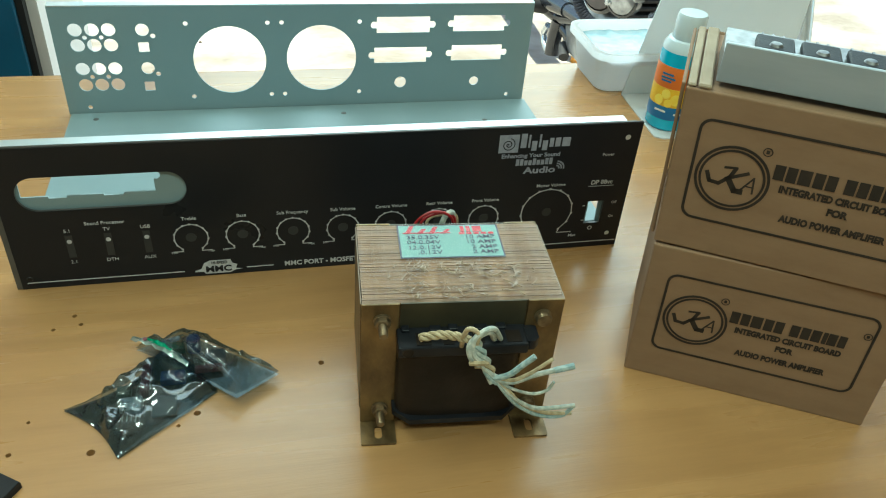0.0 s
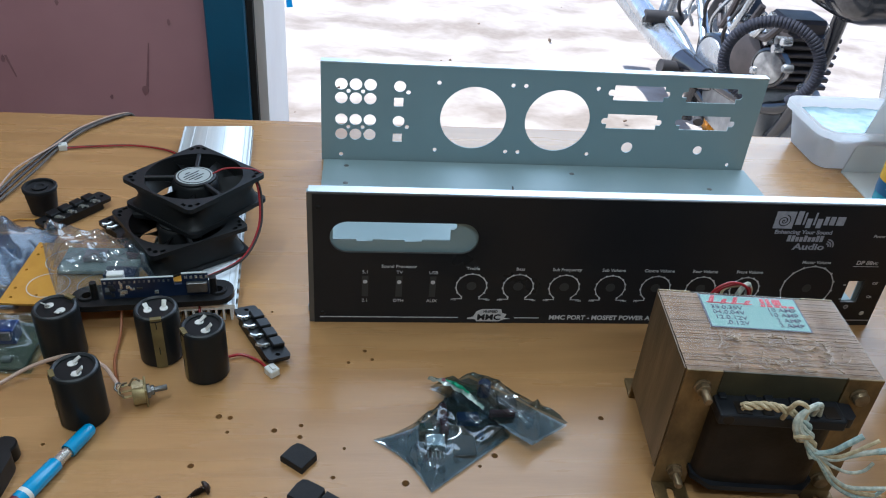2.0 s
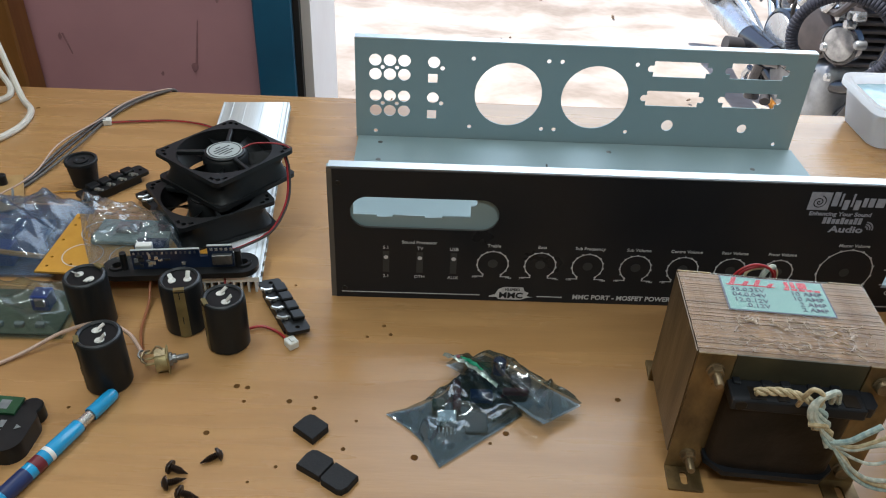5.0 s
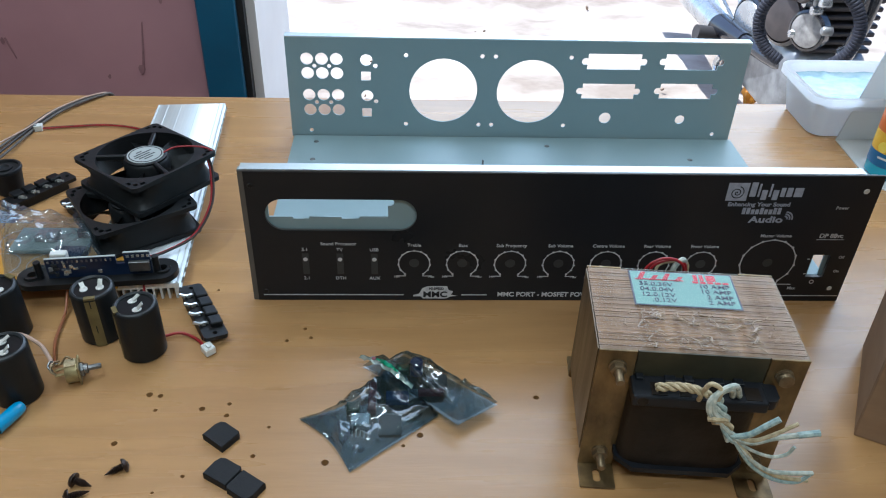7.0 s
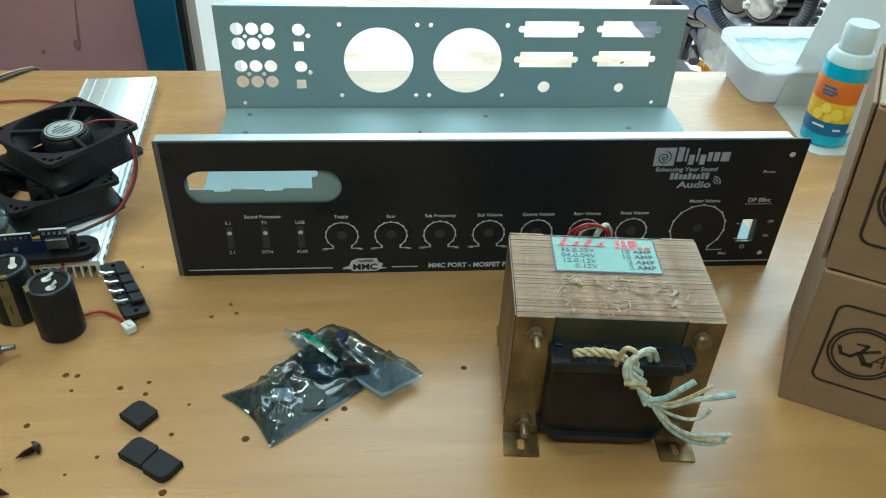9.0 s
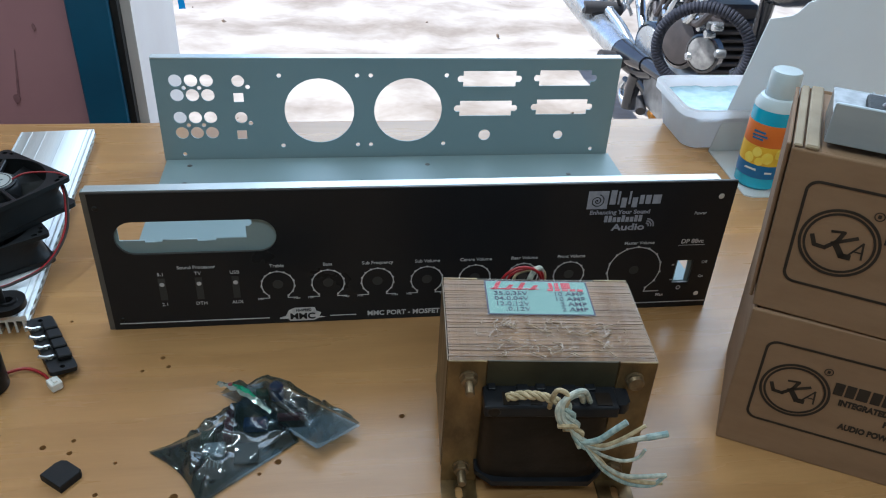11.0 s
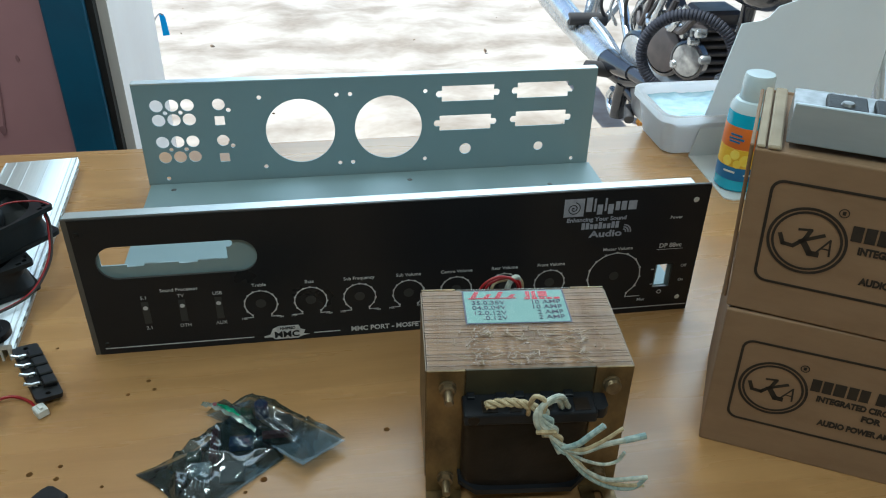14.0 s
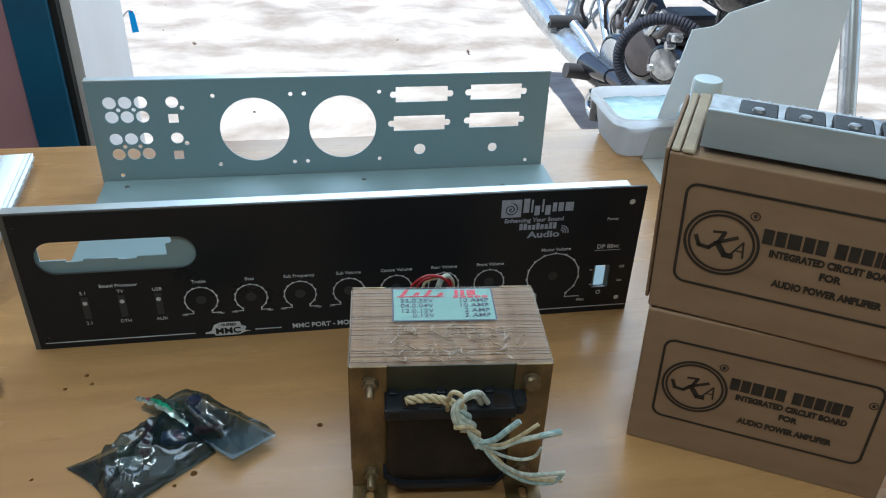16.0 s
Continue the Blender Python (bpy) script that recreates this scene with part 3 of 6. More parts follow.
part("lettering", letters("Enhancing Your Sound", 0.0044, FACE @ Matrix.Translation((0.1340, 0.0842, 0)), bold=0.00012, squeeze=1.08), print_grey, chassis)
part("lettering", letters("Audio", 0.0072, FACE @ Matrix.Translation((0.1420, 0.0718, 0)), bold=0.0002, squeeze=1.35), print_grey, chassis)
part("lettering", letters("DP 88vc", 0.0050, FACE @ Matrix.Translation((0.1925, 0.0585, 0)), bold=0.0001), print_white, chassis)
part("underline", plate([rect(0.1825, 0.2025, 0.0552, 0.0556)], 0.0001, FACE), print_white, chassis)
# maker's mark and word marks, as plain shapes
part("mark_square", plate([rect(0.1095, 0.1238, 0.0872, 0.1012)], 0.0001, FACE), print_grey, chassis, "pale grey square mark")
spiral = [(0.1163 + 0.0052 * (k / 34) * math.cos(k * 0.42), 0.0935 + 0.0052 * (k / 34) * math.sin(k * 0.42)) for k in range(34)]
part("mark_spiral", joined(strip(spiral, 0.0007), m=Matrix.Translation((0, -0.0017, 0.0005)) @ STAND), black_film, chassis)
for k, (w, h) in enumerate(((0.0042, 0.0130), (0.0014, 0.0118), (0.0038, 0.0090), (0.0014, 0.0118), (0.0038, 0.0090), (0.0030, 0.0082), (0.0038, 0.0082), (0.0060, 0.0082))):
    x = 0.1252 + (0, 0.0056, 0.0082, 0.0134, 0.0160, 0.0212, 0.0254, 0.0305)[k]
    z0 = 0.0905 if h != 0.0090 else 0.0880
    part("word_mark_bar", plate([rect(x, x + w, z0, z0 + h * 0.86)], 0.0001, FACE), print_grey, chassis)
for k in range(9):
    x = 0.1235 + k * 0.0031
    part("word_mark_bar", plate([rect(x, x + 0.0024, 0.0764, 0.0764 + (0.0052 if k in (0, 1, 4, 7, 8) else 0.0039))], 0.0001, FACE), print_grey, chassis)
for r in (0.0020, 0.0038, 0.0056):
    arc = [(0.1545 + r * math.cos(radians(a)), 0.0728 + r * math.sin(radians(a))) for a in range(-5, 86, 15)]
    part("wave_mark", joined(strip(arc, 0.0011), m=FACE), print_grey, chassis)
# bottom rule with its oval badge
for xa, xb, z in ((-0.2085, -0.1080, 0.0048), (-0.0660, -0.0475, 0.0048), (0.0640, 0.2140, 0.0048)):
    part("rule_line", plate([rect(xa, xb, z - 0.0004, z + 0.0004)], 0.0001, FACE), print_white, chassis)
badge = part("oval_badge", joined(plate([[(-0.1010, 0.0034), (-0.0955, 0.0034), (-0.0940, 0.0014), (-0.0775, 0.0014), (-0.0735, 0.0034), (-0.0690, 0.0040), (-0.0735, 0.0048), (-0.0722, 0.0080), (-0.0755, 0.0094), (-0.0765, 0.0128), (-0.0905, 0.0128), (-0.0945, 0.0108), (-0.0968, 0.0058), (-0.1010, 0.0046)]], 0.0001), m=FACE), print_white, chassis, "white winged badge")
OVER = Matrix.Translation((0, -0.0018, 0.0005)) @ STAND
part("lettering", letters("MMC", 0.0070, OVER @ Matrix.Translation((-0.0851, 0.0052, 0)), bold=0.00022, squeeze=1.12), black_film, badge)
part("lettering", letters("HI-SPEED", 0.0030, OVER @ Matrix.Translation((-0.0842, 0.0106, 0)), bold=0.00008, squeeze=0.90), black_film, badge)
part("lettering", letters("MMC PORT - MOSFET POWER AMPLIFIER", 0.0056, FACE @ Matrix.Translation((0.0095, 0.0052, 0)), bold=0.00014, squeeze=0.97), print_white, chassis)
# white discs added so the two holes at the panel's end look bright
for x, z, r in ((0.2055, 0.0955, 0.0026), (0.2060, 0.0120, 0.0023)):
    part("hole_disc", lathe([(0, 0.0010), (r * 0.7, 0.0009), (r, 0.0)], 14, Matrix.Translation((x, -0.0006, z)) @ Matrix.Rotation(radians(90), 4, 'X')), white_plastic, chassis, "white disc in panel hole", True)
# power switch opening
part("switch_marks", joined(plate([circle(0.1905, 0.0178, 0.0018, 14), circle(0.1905, 0.0178, 0.0012, 14)], 0.0001), plate([rect(0.1812, 0.1832, 0.0380, 0.0388)], 0.0001), plate([rect(0.1822, 0.1842, 0.0248, 0.0256)], 0.0001), m=FACE), print_white, chassis)
for x, z in ((-0.2085, 0.0965), (-0.2065, 0.0085)):
    part("panel_screw", lathe([(0, 0.0006), (0.0016, 0.0005), (0.0020, 0)], 12, Matrix.Translation((x, -0.0013, z)) @ Matrix.Rotation(radians(90), 4, 'X')), black_plastic, chassis)

# ---- the transformer ----
TW, TD, TH = 0.1073, 0.0698, 0.0902
trafo = thing("power_transformer", pose(0.0514, -0.1198, 0, 0, 0, -5.1), "heavy laminated mains transformer with brass-coloured end frames and wire tails", "transformer")
hw, hd = TW / 2, TD / 2
random.seed(3)
N = 76
sheet_meshes = []
for k in range(5):
    bm = bmesh.new()
    box(bm, -hw, hw, 0, TD / N - 0.00004, 0.0120, TH, m=Matrix())
    sheet_meshes.append(bm)
bases = []
for k, bm in enumerate(sheet_meshes):
    mesh = bpy.data.meshes.new("lamination")
    bm.to_mesh(mesh)
    bm.free()
    mesh.materials.append(lamination)
    bases.append(mesh)
for k in range(N):
    ob = new("lamination", bases[k % 5])
    ob.parent = trafo
    ob.location = (random.uniform(-0.0002, 0.0002), -hd + k * TD / N, random.uniform(-0.00025, 0.00005))
for sx in (-1, 1):
    xa, xb = sorted((sx * (hw + 0.0003), sx * (hw + 0.0009)))
    part("side_skin", boxes((xa, xb, -hd + 0.0004, hd - 0.0004, 0.0120, TH - 0.0006)), core_side, trafo, "varnished brown core side")
# end frames: folded strips with slotted feet
for sy in (-1, 1):
    for sx in (-1, 1):
        xa, xb = sorted((sx * hw + sx * 0.0004, sx * (hw - 0.0195)))
        y0 = sy * (hd + 0.0002)
        y1 = sy * (hd + 0.0016)
        fr = part("end_strip", boxes((xa, xb, min(y0, y1), max(y0, y1), 0.0015, TH + 0.0003), bevel=0.0003), bracket, trafo, "tarnished brass-coloured end strip")
        foot = plate([rounded(xa, xb, -0.0180, 0.0, 0.0010), rounded((xa + xb) / 2 - 0.0022, (xa + xb) / 2 + 0.0022, -0.0140, -0.0050, 0.0020)], 0.0015,
                     Matrix.Translation((0, y0, 0)) @ Matrix.Diagonal((1, -sy, 1, 1)))
        part("foot", foot, bracket, trafo, "slotted mounting foot")
        for zb in (0.0795, 0.0130):
            bm = lathe([(0, 0.0000), (0.0048, 0.0000), (0.0048, 0.0010), (0.0040, 0.0014)], 18)
            lathe([(0.0043, 0.0012), (0.0043, 0.0042), (0.0038, 0.0046), (0.0026, 0.0047)], 6, bm=bm)
            if not (sx == 1 and sy == -1):
                lathe([(0.0024, 0.0040), (0.0024, 0.0120), (0.0019, 0.0128), (0, 0.0128)], 12, bm=bm)
            else:
                lathe([(0.0046, 0.0030), (0.0040, 0.0048), (0.0015, 0.0054), (0, 0.0054)], 14, bm=bm)
            bmesh.ops.transform(bm, matrix=Matrix.Translation((sx * (hw - 0.0105), sy * (hd + 0.0016), zb)) @ Matrix.Rotation(radians(90 if sy < 0 else -90), 4, 'X'), verts=bm.verts)
            part("bolt", bm, bolt_metal, trafo, "tarnished steel bolt and nut", True)
    part("core_end_plate", boxes((-hw + 0.0200, hw - 0.0200, min(sy * (hd + 0.0002), sy * (hd + 0.0010)), max(sy * (hd + 0.0002), sy * (hd + 0.0010)), 0.0700, TH)), bracket_dark, trafo, "olive stained core end")
    ya, yb = sorted((sy * (hd + 0.0002), sy * (hd + 0.0168)))
    part("bobbin_flange", boxes((-hw + 0.0180, hw - 0.0200, ya, yb, 0.0662, 0.0735), bevel=0.0012, seg=2), bobbin, trafo, "black plastic upper flange")
    out = [(-0.0365, 0.0), (0.0340, 0.0), (0.0340, 0.0090), (0.0250, 0.0172), (-0.0275, 0.0172), (-0.0365, 0.0090)]
    part("bobbin_flange", plate([out], 0.0035, Matrix.Translation((0, sy * (hd + 0.0002), 0.0155)) @ Matrix.Diagonal((1, sy, 1, 1))), bobbin, trafo, "black plastic lower flange with cut corners")
    part("flange_lug", plate([[(0.0334, 0.0002), (0.0400, 0.0022), (0.0400, 0.0110), (0.0372, 0.0140), (0.0334, 0.0140)]], 0.0062, Matrix.Translation((0, sy * (hd + 0.0002), 0.0668)) @ Matrix.Diagonal((1, sy, 1, 1))), bobbin, trafo)
    for xa, xb, low in ((-0.0330, -0.0290, 0.0), (-0.0180, -0.0120, 0.0006), (-0.0080, -0.0030, 0.0), (0.0060, 0.0130, 0.0006), (0.0180, 0.0230, 0.0)):
        part("flange_rib", boxes((xa, xb, min(sy * (hd + 0.0006), sy * (hd + 0.0050)), max(sy * (hd + 0.0006), sy * (hd + 0.0050)), 0.0734, 0.0752 - low), bevel=0.0003), bobbin, trafo)
    bm = bmesh.new()
    loop = []
    for a in range(0, 181, 12):
        c, s = math.cos(radians(a)), math.sin(radians(a))
        loop.append((math.copysign(abs(c) ** 0.45, c) * (hw - 0.0200) - 0.0014, sy * (hd + 0.0146 * abs(s) ** 0.5)))
    lo = [bm.verts.new((x, y, 0.0189)) for x, y in loop]
    hi = [bm.verts.new((x, y, 0.0664)) for x, y in loop]
    for i in range(len(loop) - 1):
        bm.faces.new((lo[i], lo[i + 1], hi[i + 1], hi[i]))
    part("winding", bm, winding, trafo, "dark varnished winding wrap", True)
# solder recesses on the flange top
for x, w in ((-0.026, 0.008), (-0.012, 0.006), (0.004, 0.006), (0.022, 0.008)):
    part("terminal_recess", boxes((x, x + w, -hd - 0.0150, -hd - 0.0060, 0.0735, 0.0739)), winding, trafo)
part("flange_boss", lathe([(0, 0.0008), (0.0052, 0.0006), (0.0058, 0)], 16, Matrix.Translation((-0.0305, -hd - 0.0168, 0.0700)) @ Matrix.Scale(0.55, 4) @ Matrix.Rotation(radians(90), 4, 'X')), winding, trafo)
# rating label under clear tape
part("rating_label", boxes((-0.0306, 0.0292, 0.0018, 0.0336, TH + 0.0004, TH + 0.0006)), label_edge, trafo, "dark bordered rating label")
part("label_face", boxes((-0.0296, 0.0282, 0.0027, 0.0327, TH + 0.0006, TH + 0.0007)), cyan_label, trafo, "pale blue label face")
LT = Matrix.Translation((0.0004, 0.0166, TH + 0.0009)) @ Matrix.Diagonal((0.98, 0.87, 1, 1))
for left, right, y in (("35.0.35V", "10 AMP", 0.0050), ("04.0.04V", "10 AMP", -0.0005), ("12.0.12V", "2 AMP", -0.0062), (".0.12V", "2 AMP", -0.0116)):
    part("lettering", letters(left, 0.0056, LT @ Matrix.Translation((-0.0070, y, 0)), 'RIGHT', bold=0.00003, squeeze=1.0), blue_ink, trafo)
    part("lettering", letters(right, 0.0056, LT @ Matrix.Translation((0.0260, y, 0)), 'RIGHT', bold=0.00003, squeeze=1.0), blue_ink, trafo)
# maker's name as plain red strokes
for k in range(4):
    x = -0.0275 + k * 0.0072
    h = (0.0088, 0.0055, 0.0080, 0.0050)[k]
    part("name_bar", plate([[(x, 0.0090), (x + 0.0030, 0.0090), (x + 0.0062, 0.0090 + h), (x + 0.0035, 0.0090 + h)]], 0.0001, LT), red_ink, trafo)
part("name_bar", plate([rect(-0.0285, 0.0000, 0.0094, 0.0104)], 0.0001, LT), red_ink, trafo)
for xa, xb, ya, yb in ((0.0062, 0.0086, 0.0108, 0.0172), (0.0098, 0.0122, 0.0108, 0.0172), (0.0136, 0.0190, 0.0108, 0.0172)):
    part("name_bar", plate([rect(xa, xb, ya, yb)], 0.0001, LT), red_ink, trafo)
for k in range(5):
    part("name_bar", plate([rect(0.0050 + k * 0.0044, 0.0084 + k * 0.0044, 0.0080, 0.0102)], 0.0001, LT), red_ink, trafo)
# crinkled clear tape across the top
bm = bmesh.new()
bmesh.ops.create_grid(bm, x_segments=170, y_segments=110, size=0.5, matrix=Matrix.Diagonal((TW - 0.0010, TD - 0.0012, 1, 1)))
for v in bm.verts:
    n = noise.noise((v.co.x * 190, v.co.y * 230, 1)) + 0.35 * noise.noise((v.co.x * 420, v.co.y * 420, 5))
    near = max(0.0, min(1.0, (-v.co.y + 0.004) / 0.012)) * max(0.0, min(1.0, (0.043 - abs(v.co.x)) / 0.012))
    v.co.z = TH + 0.0012 + near * 0.0002 * n
part("clear_tape", bm, tape, trafo, "crinkled clear adhesive tape", True)
# tape wrinkles as opaque amber tubes: their highlights are put into the colour
random.seed(21)
bm = bmesh.new()
for k in range(90):
    x, y, a = random.uniform(-0.040, 0.042), random.uniform(-hd + 0.003, -0.004), random.choice((0.1, 0.7, -0.6, 1.4)) + random.uniform(-0.35, 0.35)
    span = random.uniform(0.003, 0.0085)
    pts = []
    for i in range(4):
        s = (i / 3 - 0.5) * span
        pts.append((x + s * math.cos(a) + random.uniform(-0.0006, 0.0006), max(-hd + 0.001, y + s * math.sin(a) + random.uniform(-0.0006, 0.0006)), TH + 0.0009 + random.uniform(0.0, 0.0004)))
    tube(pts, random.uniform(0.00022, 0.00045), 5, 4, bm=bm)
part("tape_crinkle", bm, wrinkle, trafo, "raised wrinkles in clear tape, coloured as bright glints", True)
# twisted sleeved leads
def lead(points, r, mat, label=""):
    return part("lead", tube(points, r, 8, 8), mat, trafo, label, True)


for k, (mat, ph) in enumerate(((sleeve_cream, 0.0), (sleeve_cream, 2.1), (sleeve_cream, 4.2))):
    pts = []
    for i in range(13):
        t = i / 12
        a = t * 13 + ph
        pts.append((-0.0245 + 0.0260 * t, -0.0485 - 0.0065 * t + 0.0014 * math.cos(a), 0.0775 + 0.0030 * math.sin(math.pi * t) + 0.0030 * t + 0.0014 * math.sin(a)))
    lead(pts, 0.00115, mat, "cream cloth-sleeved lead")
for k, ph in enumerate((0.0, 1.57, 3.14, 4.71)):
    pts = []
    for i in range(12):
        t = i / 11
        a = t * 7 + ph
        c = Vector((0.0020 + 0.0115 * t, -0.0600 - 0.0050 * t, 0.0840 - 0.0230 * t))
        pts.append(c + Vector((0.0021 * math.cos(a), 0.0010 * math.sin(a), 0.0016 * math.sin(a))))
    lead(pts, 0.0013, (sleeve_white, sleeve_cream, sleeve_white, sleeve_blue)[k], "twisted cloth-sleeved lead")
lead([(-0.0030, -0.0520, 0.0740), (-0.0030, -0.0555, 0.0850), (-0.0010, -0.0570, 0.0905), (0.0035, -0.0590, 0.0885), (0.0020, -0.0610, 0.0800)], 0.0013, sleeve_cream)
lead([(0.0150, -0.0480, 0.0745), (0.0105, -0.0550, 0.0860), (0.0050, -0.0580, 0.0870), (-0.0005, -0.0605, 0.0830), (0.0000, -0.0620, 0.0760), (0.0050, -0.0625, 0.0700)], 0.0016, sleeve_white)
lead([(0.0185, -0.0480, 0.0745), (0.0125, -0.0545, 0.0875), (0.0060, -0.0580, 0.0890), (0.0010, -0.0605, 0.0850), (0.0020, -0.0625, 0.0770), (0.0080, -0.0635, 0.0720)], 0.0015, sleeve_white)
part("knot", tube([(0.0000, -0.0625, 0.0720), (0.0040, -0.0640, 0.0735), (0.0085, -0.0630, 0.0720), (0.0080, -0.0615, 0.0690), (0.0030, -0.0615, 0.0690)], 0.0016, 8), sleeve_cream, trafo, "knot in the cloth-sleeved leads", True)
ROOT = [(0.0080, -0.0630, 0.0690), (0.0130, -0.0650, 0.0635)]
for pts, r, mat in (([(0.0200, -0.0675, 0.0675), (0.0260, -0.0678, 0.0740), (0.0320, -0.0676, 0.0800)], 0.0016, sleeve_blue),
                    ([(0.0220, -0.0680, 0.0640), (0.0310, -0.0676, 0.0680), (0.0420, -0.0670, 0.0770)], 0.0011, sleeve_cream),
                    ([(0.0220, -0.0680, 0.0625), (0.0340, -0.0674, 0.0665), (0.0540, -0.0664, 0.0705)], 0.0015, sleeve_white),
                    ([(0.0220, -0.0680, 0.0580), (0.0340, -0.0674, 0.0525), (0.0420, -0.0670, 0.0540), (0.0450, -0.0668, 0.0600)], 0.0009, sleeve_white),
                    ([(0.0205, -0.0682, 0.0555), (0.0290, -0.0678, 0.0465), (0.0400, -0.0672, 0.0405), (0.0600, -0.0660, 0.0400)], 0.0012, sleeve_white),
                    ([(0.0200, -0.0684, 0.0540), (0.0280, -0.0680, 0.0440), (0.0400, -0.0674, 0.0355), (0.0530, -0.0666, 0.0330), (0.0590, -0.0660, 0.0390)], 0.0011, sleeve_blue),
                    ([(0.0210, -0.0680, 0.0560), (0.0300, -0.0676, 0.0450), (0.0430, -0.0670, 0.0370), (0.0590, -0.0660, 0.0340)], 0.0011, sleeve_cream)):
    lead(ROOT + pts, r, mat, "loose lead with a frayed end")
part("lead_tip", tube([(0.0440, -0.0669, 0.0686), (0.0545, -0.0663, 0.0707)], 0.0017, 8, 4), sleeve_blue, trafo)
# red and cream leads on the far side
for k in range(3):
    pts = [(-0.016 + 0.004 * k, hd + 0.004, 0.068), (-0.019 + 0.004 * k, hd + 0.005 + 0.002 * k, 0.086), (-0.009 + 0.004 * k, hd + 0.006 + 0.002 * k, 0.0950 - 0.0022 * k), (0.003 + 0.002 * k, hd + 0.006 + 0.002 * k, 0.091 - 0.001 * k), (0.007, hd + 0.010, 0.070)]
    part("lead", tube(pts, 0.0009, 8), (wire_red, wire_red, sleeve_cream)[k], trafo, ("red insulated lead", "red insulated lead", "cream lead")[k], True)
part("lead", tube([(-0.004, hd + 0.005, 0.068), (-0.002, hd + 0.006, 0.088), (0.003, hd + 0.008, 0.0935), (0.006, hd + 0.011, 0.085), (0.006, hd + 0.012, 0.066)], 0.0017, 8), sleeve_white, trafo, "pale cloth-sleeved lead", True)

# ---- cartons ----
BW, BD = 0.1456, 0.092


def carton(m, label, lid, BH, skew, art):
    """A carton of height BH whose walls lean sideways by skew; art moves and sizes the print on its front."""
    c = thing("carton", m, label, "box", "stacked cartons")
    t = 0.003
    part("front_panel", boxes((0, BW, 0, t, 0, BH), bevel=0.0009, seg=2), cardboard, c)
    part("back_wall", boxes((0, BW, BD - t, BD, 0, BH), bevel=0.0009), cardboard, c)
    part("side_wall", boxes((0, t, t + 0.0003, BD - t - 0.0003, 0, BH - 0.001), bevel=0.0008), cardboard, c)
    part("side_wall", boxes((BW - t, BW, t + 0.0003, BD - t - 0.0003, 0, BH - 0.001), bevel=0.0008), cardboard, c)
    part("bottom", boxes((t, BW - t, t, BD - t, 0.0005, t)), cardboard, c)
    part("lid", boxes((t * 1.4, BW - t * 1.4, t * 1.2, BD - t, BH - t - 0.0008, BH - 0.0008), bevel=0.0008), cardboard, c)
    if lid:
        part("tuck_flap", boxes((-0.0026, -0.0006, 0.0034, BD - 0.004, 0.003, BH + 0.0008), bevel=0.0006), cardboard, c, "lifted side tuck flap")
        part("lid_fold", boxes((0.0004, 0.0046, 0.0012, BD - 0.003, BH + 0.0002, BH + 0.0020), bevel=0.0007), cardboard_edge, c, "folded pale lid edge")
        part("lid_fold", boxes((0.0056, 0.0122, 0.0006, BD - 0.003, BH + 0.0002, BH + 0.0027), bevel=0.0009), cardboard_edge, c, "folded pale lid edge")
    F = Matrix.Translation((art[0], -0.00025, art[1])) @ STAND @ Matrix.Diagonal((art[2], art[2], 1, 1))
    out, inn = rounded(0.0115, 0.1335, 0.0188, 0.0790, 0.0065), rounded(0.0130, 0.1320, 0.0203, 0.0775, 0.0053)
    part("printed_frame", plate([out, inn], 0.0001, F), carton_ink, c)
    cx, cz = 0.0335, 0.0475
    part("round_mark", plate([circle(cx, cz, 0.0193, 48), circle(cx, cz, 0.0178, 48)], 0.0001, F), carton_ink, c)
    part("round_mark", plate([circle(cx, cz, 0.0170, 48), circle(cx, cz, 0.0157, 48)], 0.0001, F), carton_ink, c)
    for pts, w in (([(cx - 0.0130, cz + 0.0015), (cx - 0.0110, cz - 0.0035), (cx - 0.0060, cz - 0.0040), (cx - 0.0010, cz + 0.0010), (cx + 0.0010, cz + 0.0065)], 0.0022),
                   ([(cx - 0.0045, cz + 0.0060), (cx + 0.0015, cz + 0.0068)], 0.0014),
                   ([(cx - 0.0030, cz - 0.0005), (cx + 0.0075, cz + 0.0050)], 0.0020), ([(cx - 0.0015, cz - 0.0005), (cx + 0.0025, cz - 0.0065), (cx + 0.0060, cz - 0.0065)], 0.0032),
                   ([(cx + 0.0050, cz - 0.0062), (cx + 0.0110, cz + 0.0030), (cx + 0.0118, cz - 0.0062)], 0.0010), ([(cx + 0.0075, cz - 0.0026), (cx + 0.0115, cz - 0.0026)], 0.0008)):
        part("mark_stroke", joined(strip(pts, w), m=F), carton_ink, c)
    for x, z in ((0.0475, 0.0668), (0.1292, 0.0648)):
        part("small_ring", plate([circle(x, z, 0.0025, 20), circle(x, z, 0.0020, 20)], 0.0001, F), carton_ink, c)
        part("small_ring", plate([rect(x - 0.0008, x + 0.0008, z - 0.001, z + 0.001)], 0.0001, F), carton_ink, c)
    # the maker's name as plain blocks
    x = 0.0530
    for k in range(12):
        if k == 5:
            x += 0.0030
            continue
        w = (0.0062, 0.0060, 0.0074, 0.0062, 0.0060, 0, 0.0062, 0.0060, 0.0062, 0.0030, 0.0060, 0.0052)[k]
        part("name_block", plate([rect(x, x + w * 0.84, 0.0525, 0.0612)], 0.0001, F), carton_ink, c)
        x += w
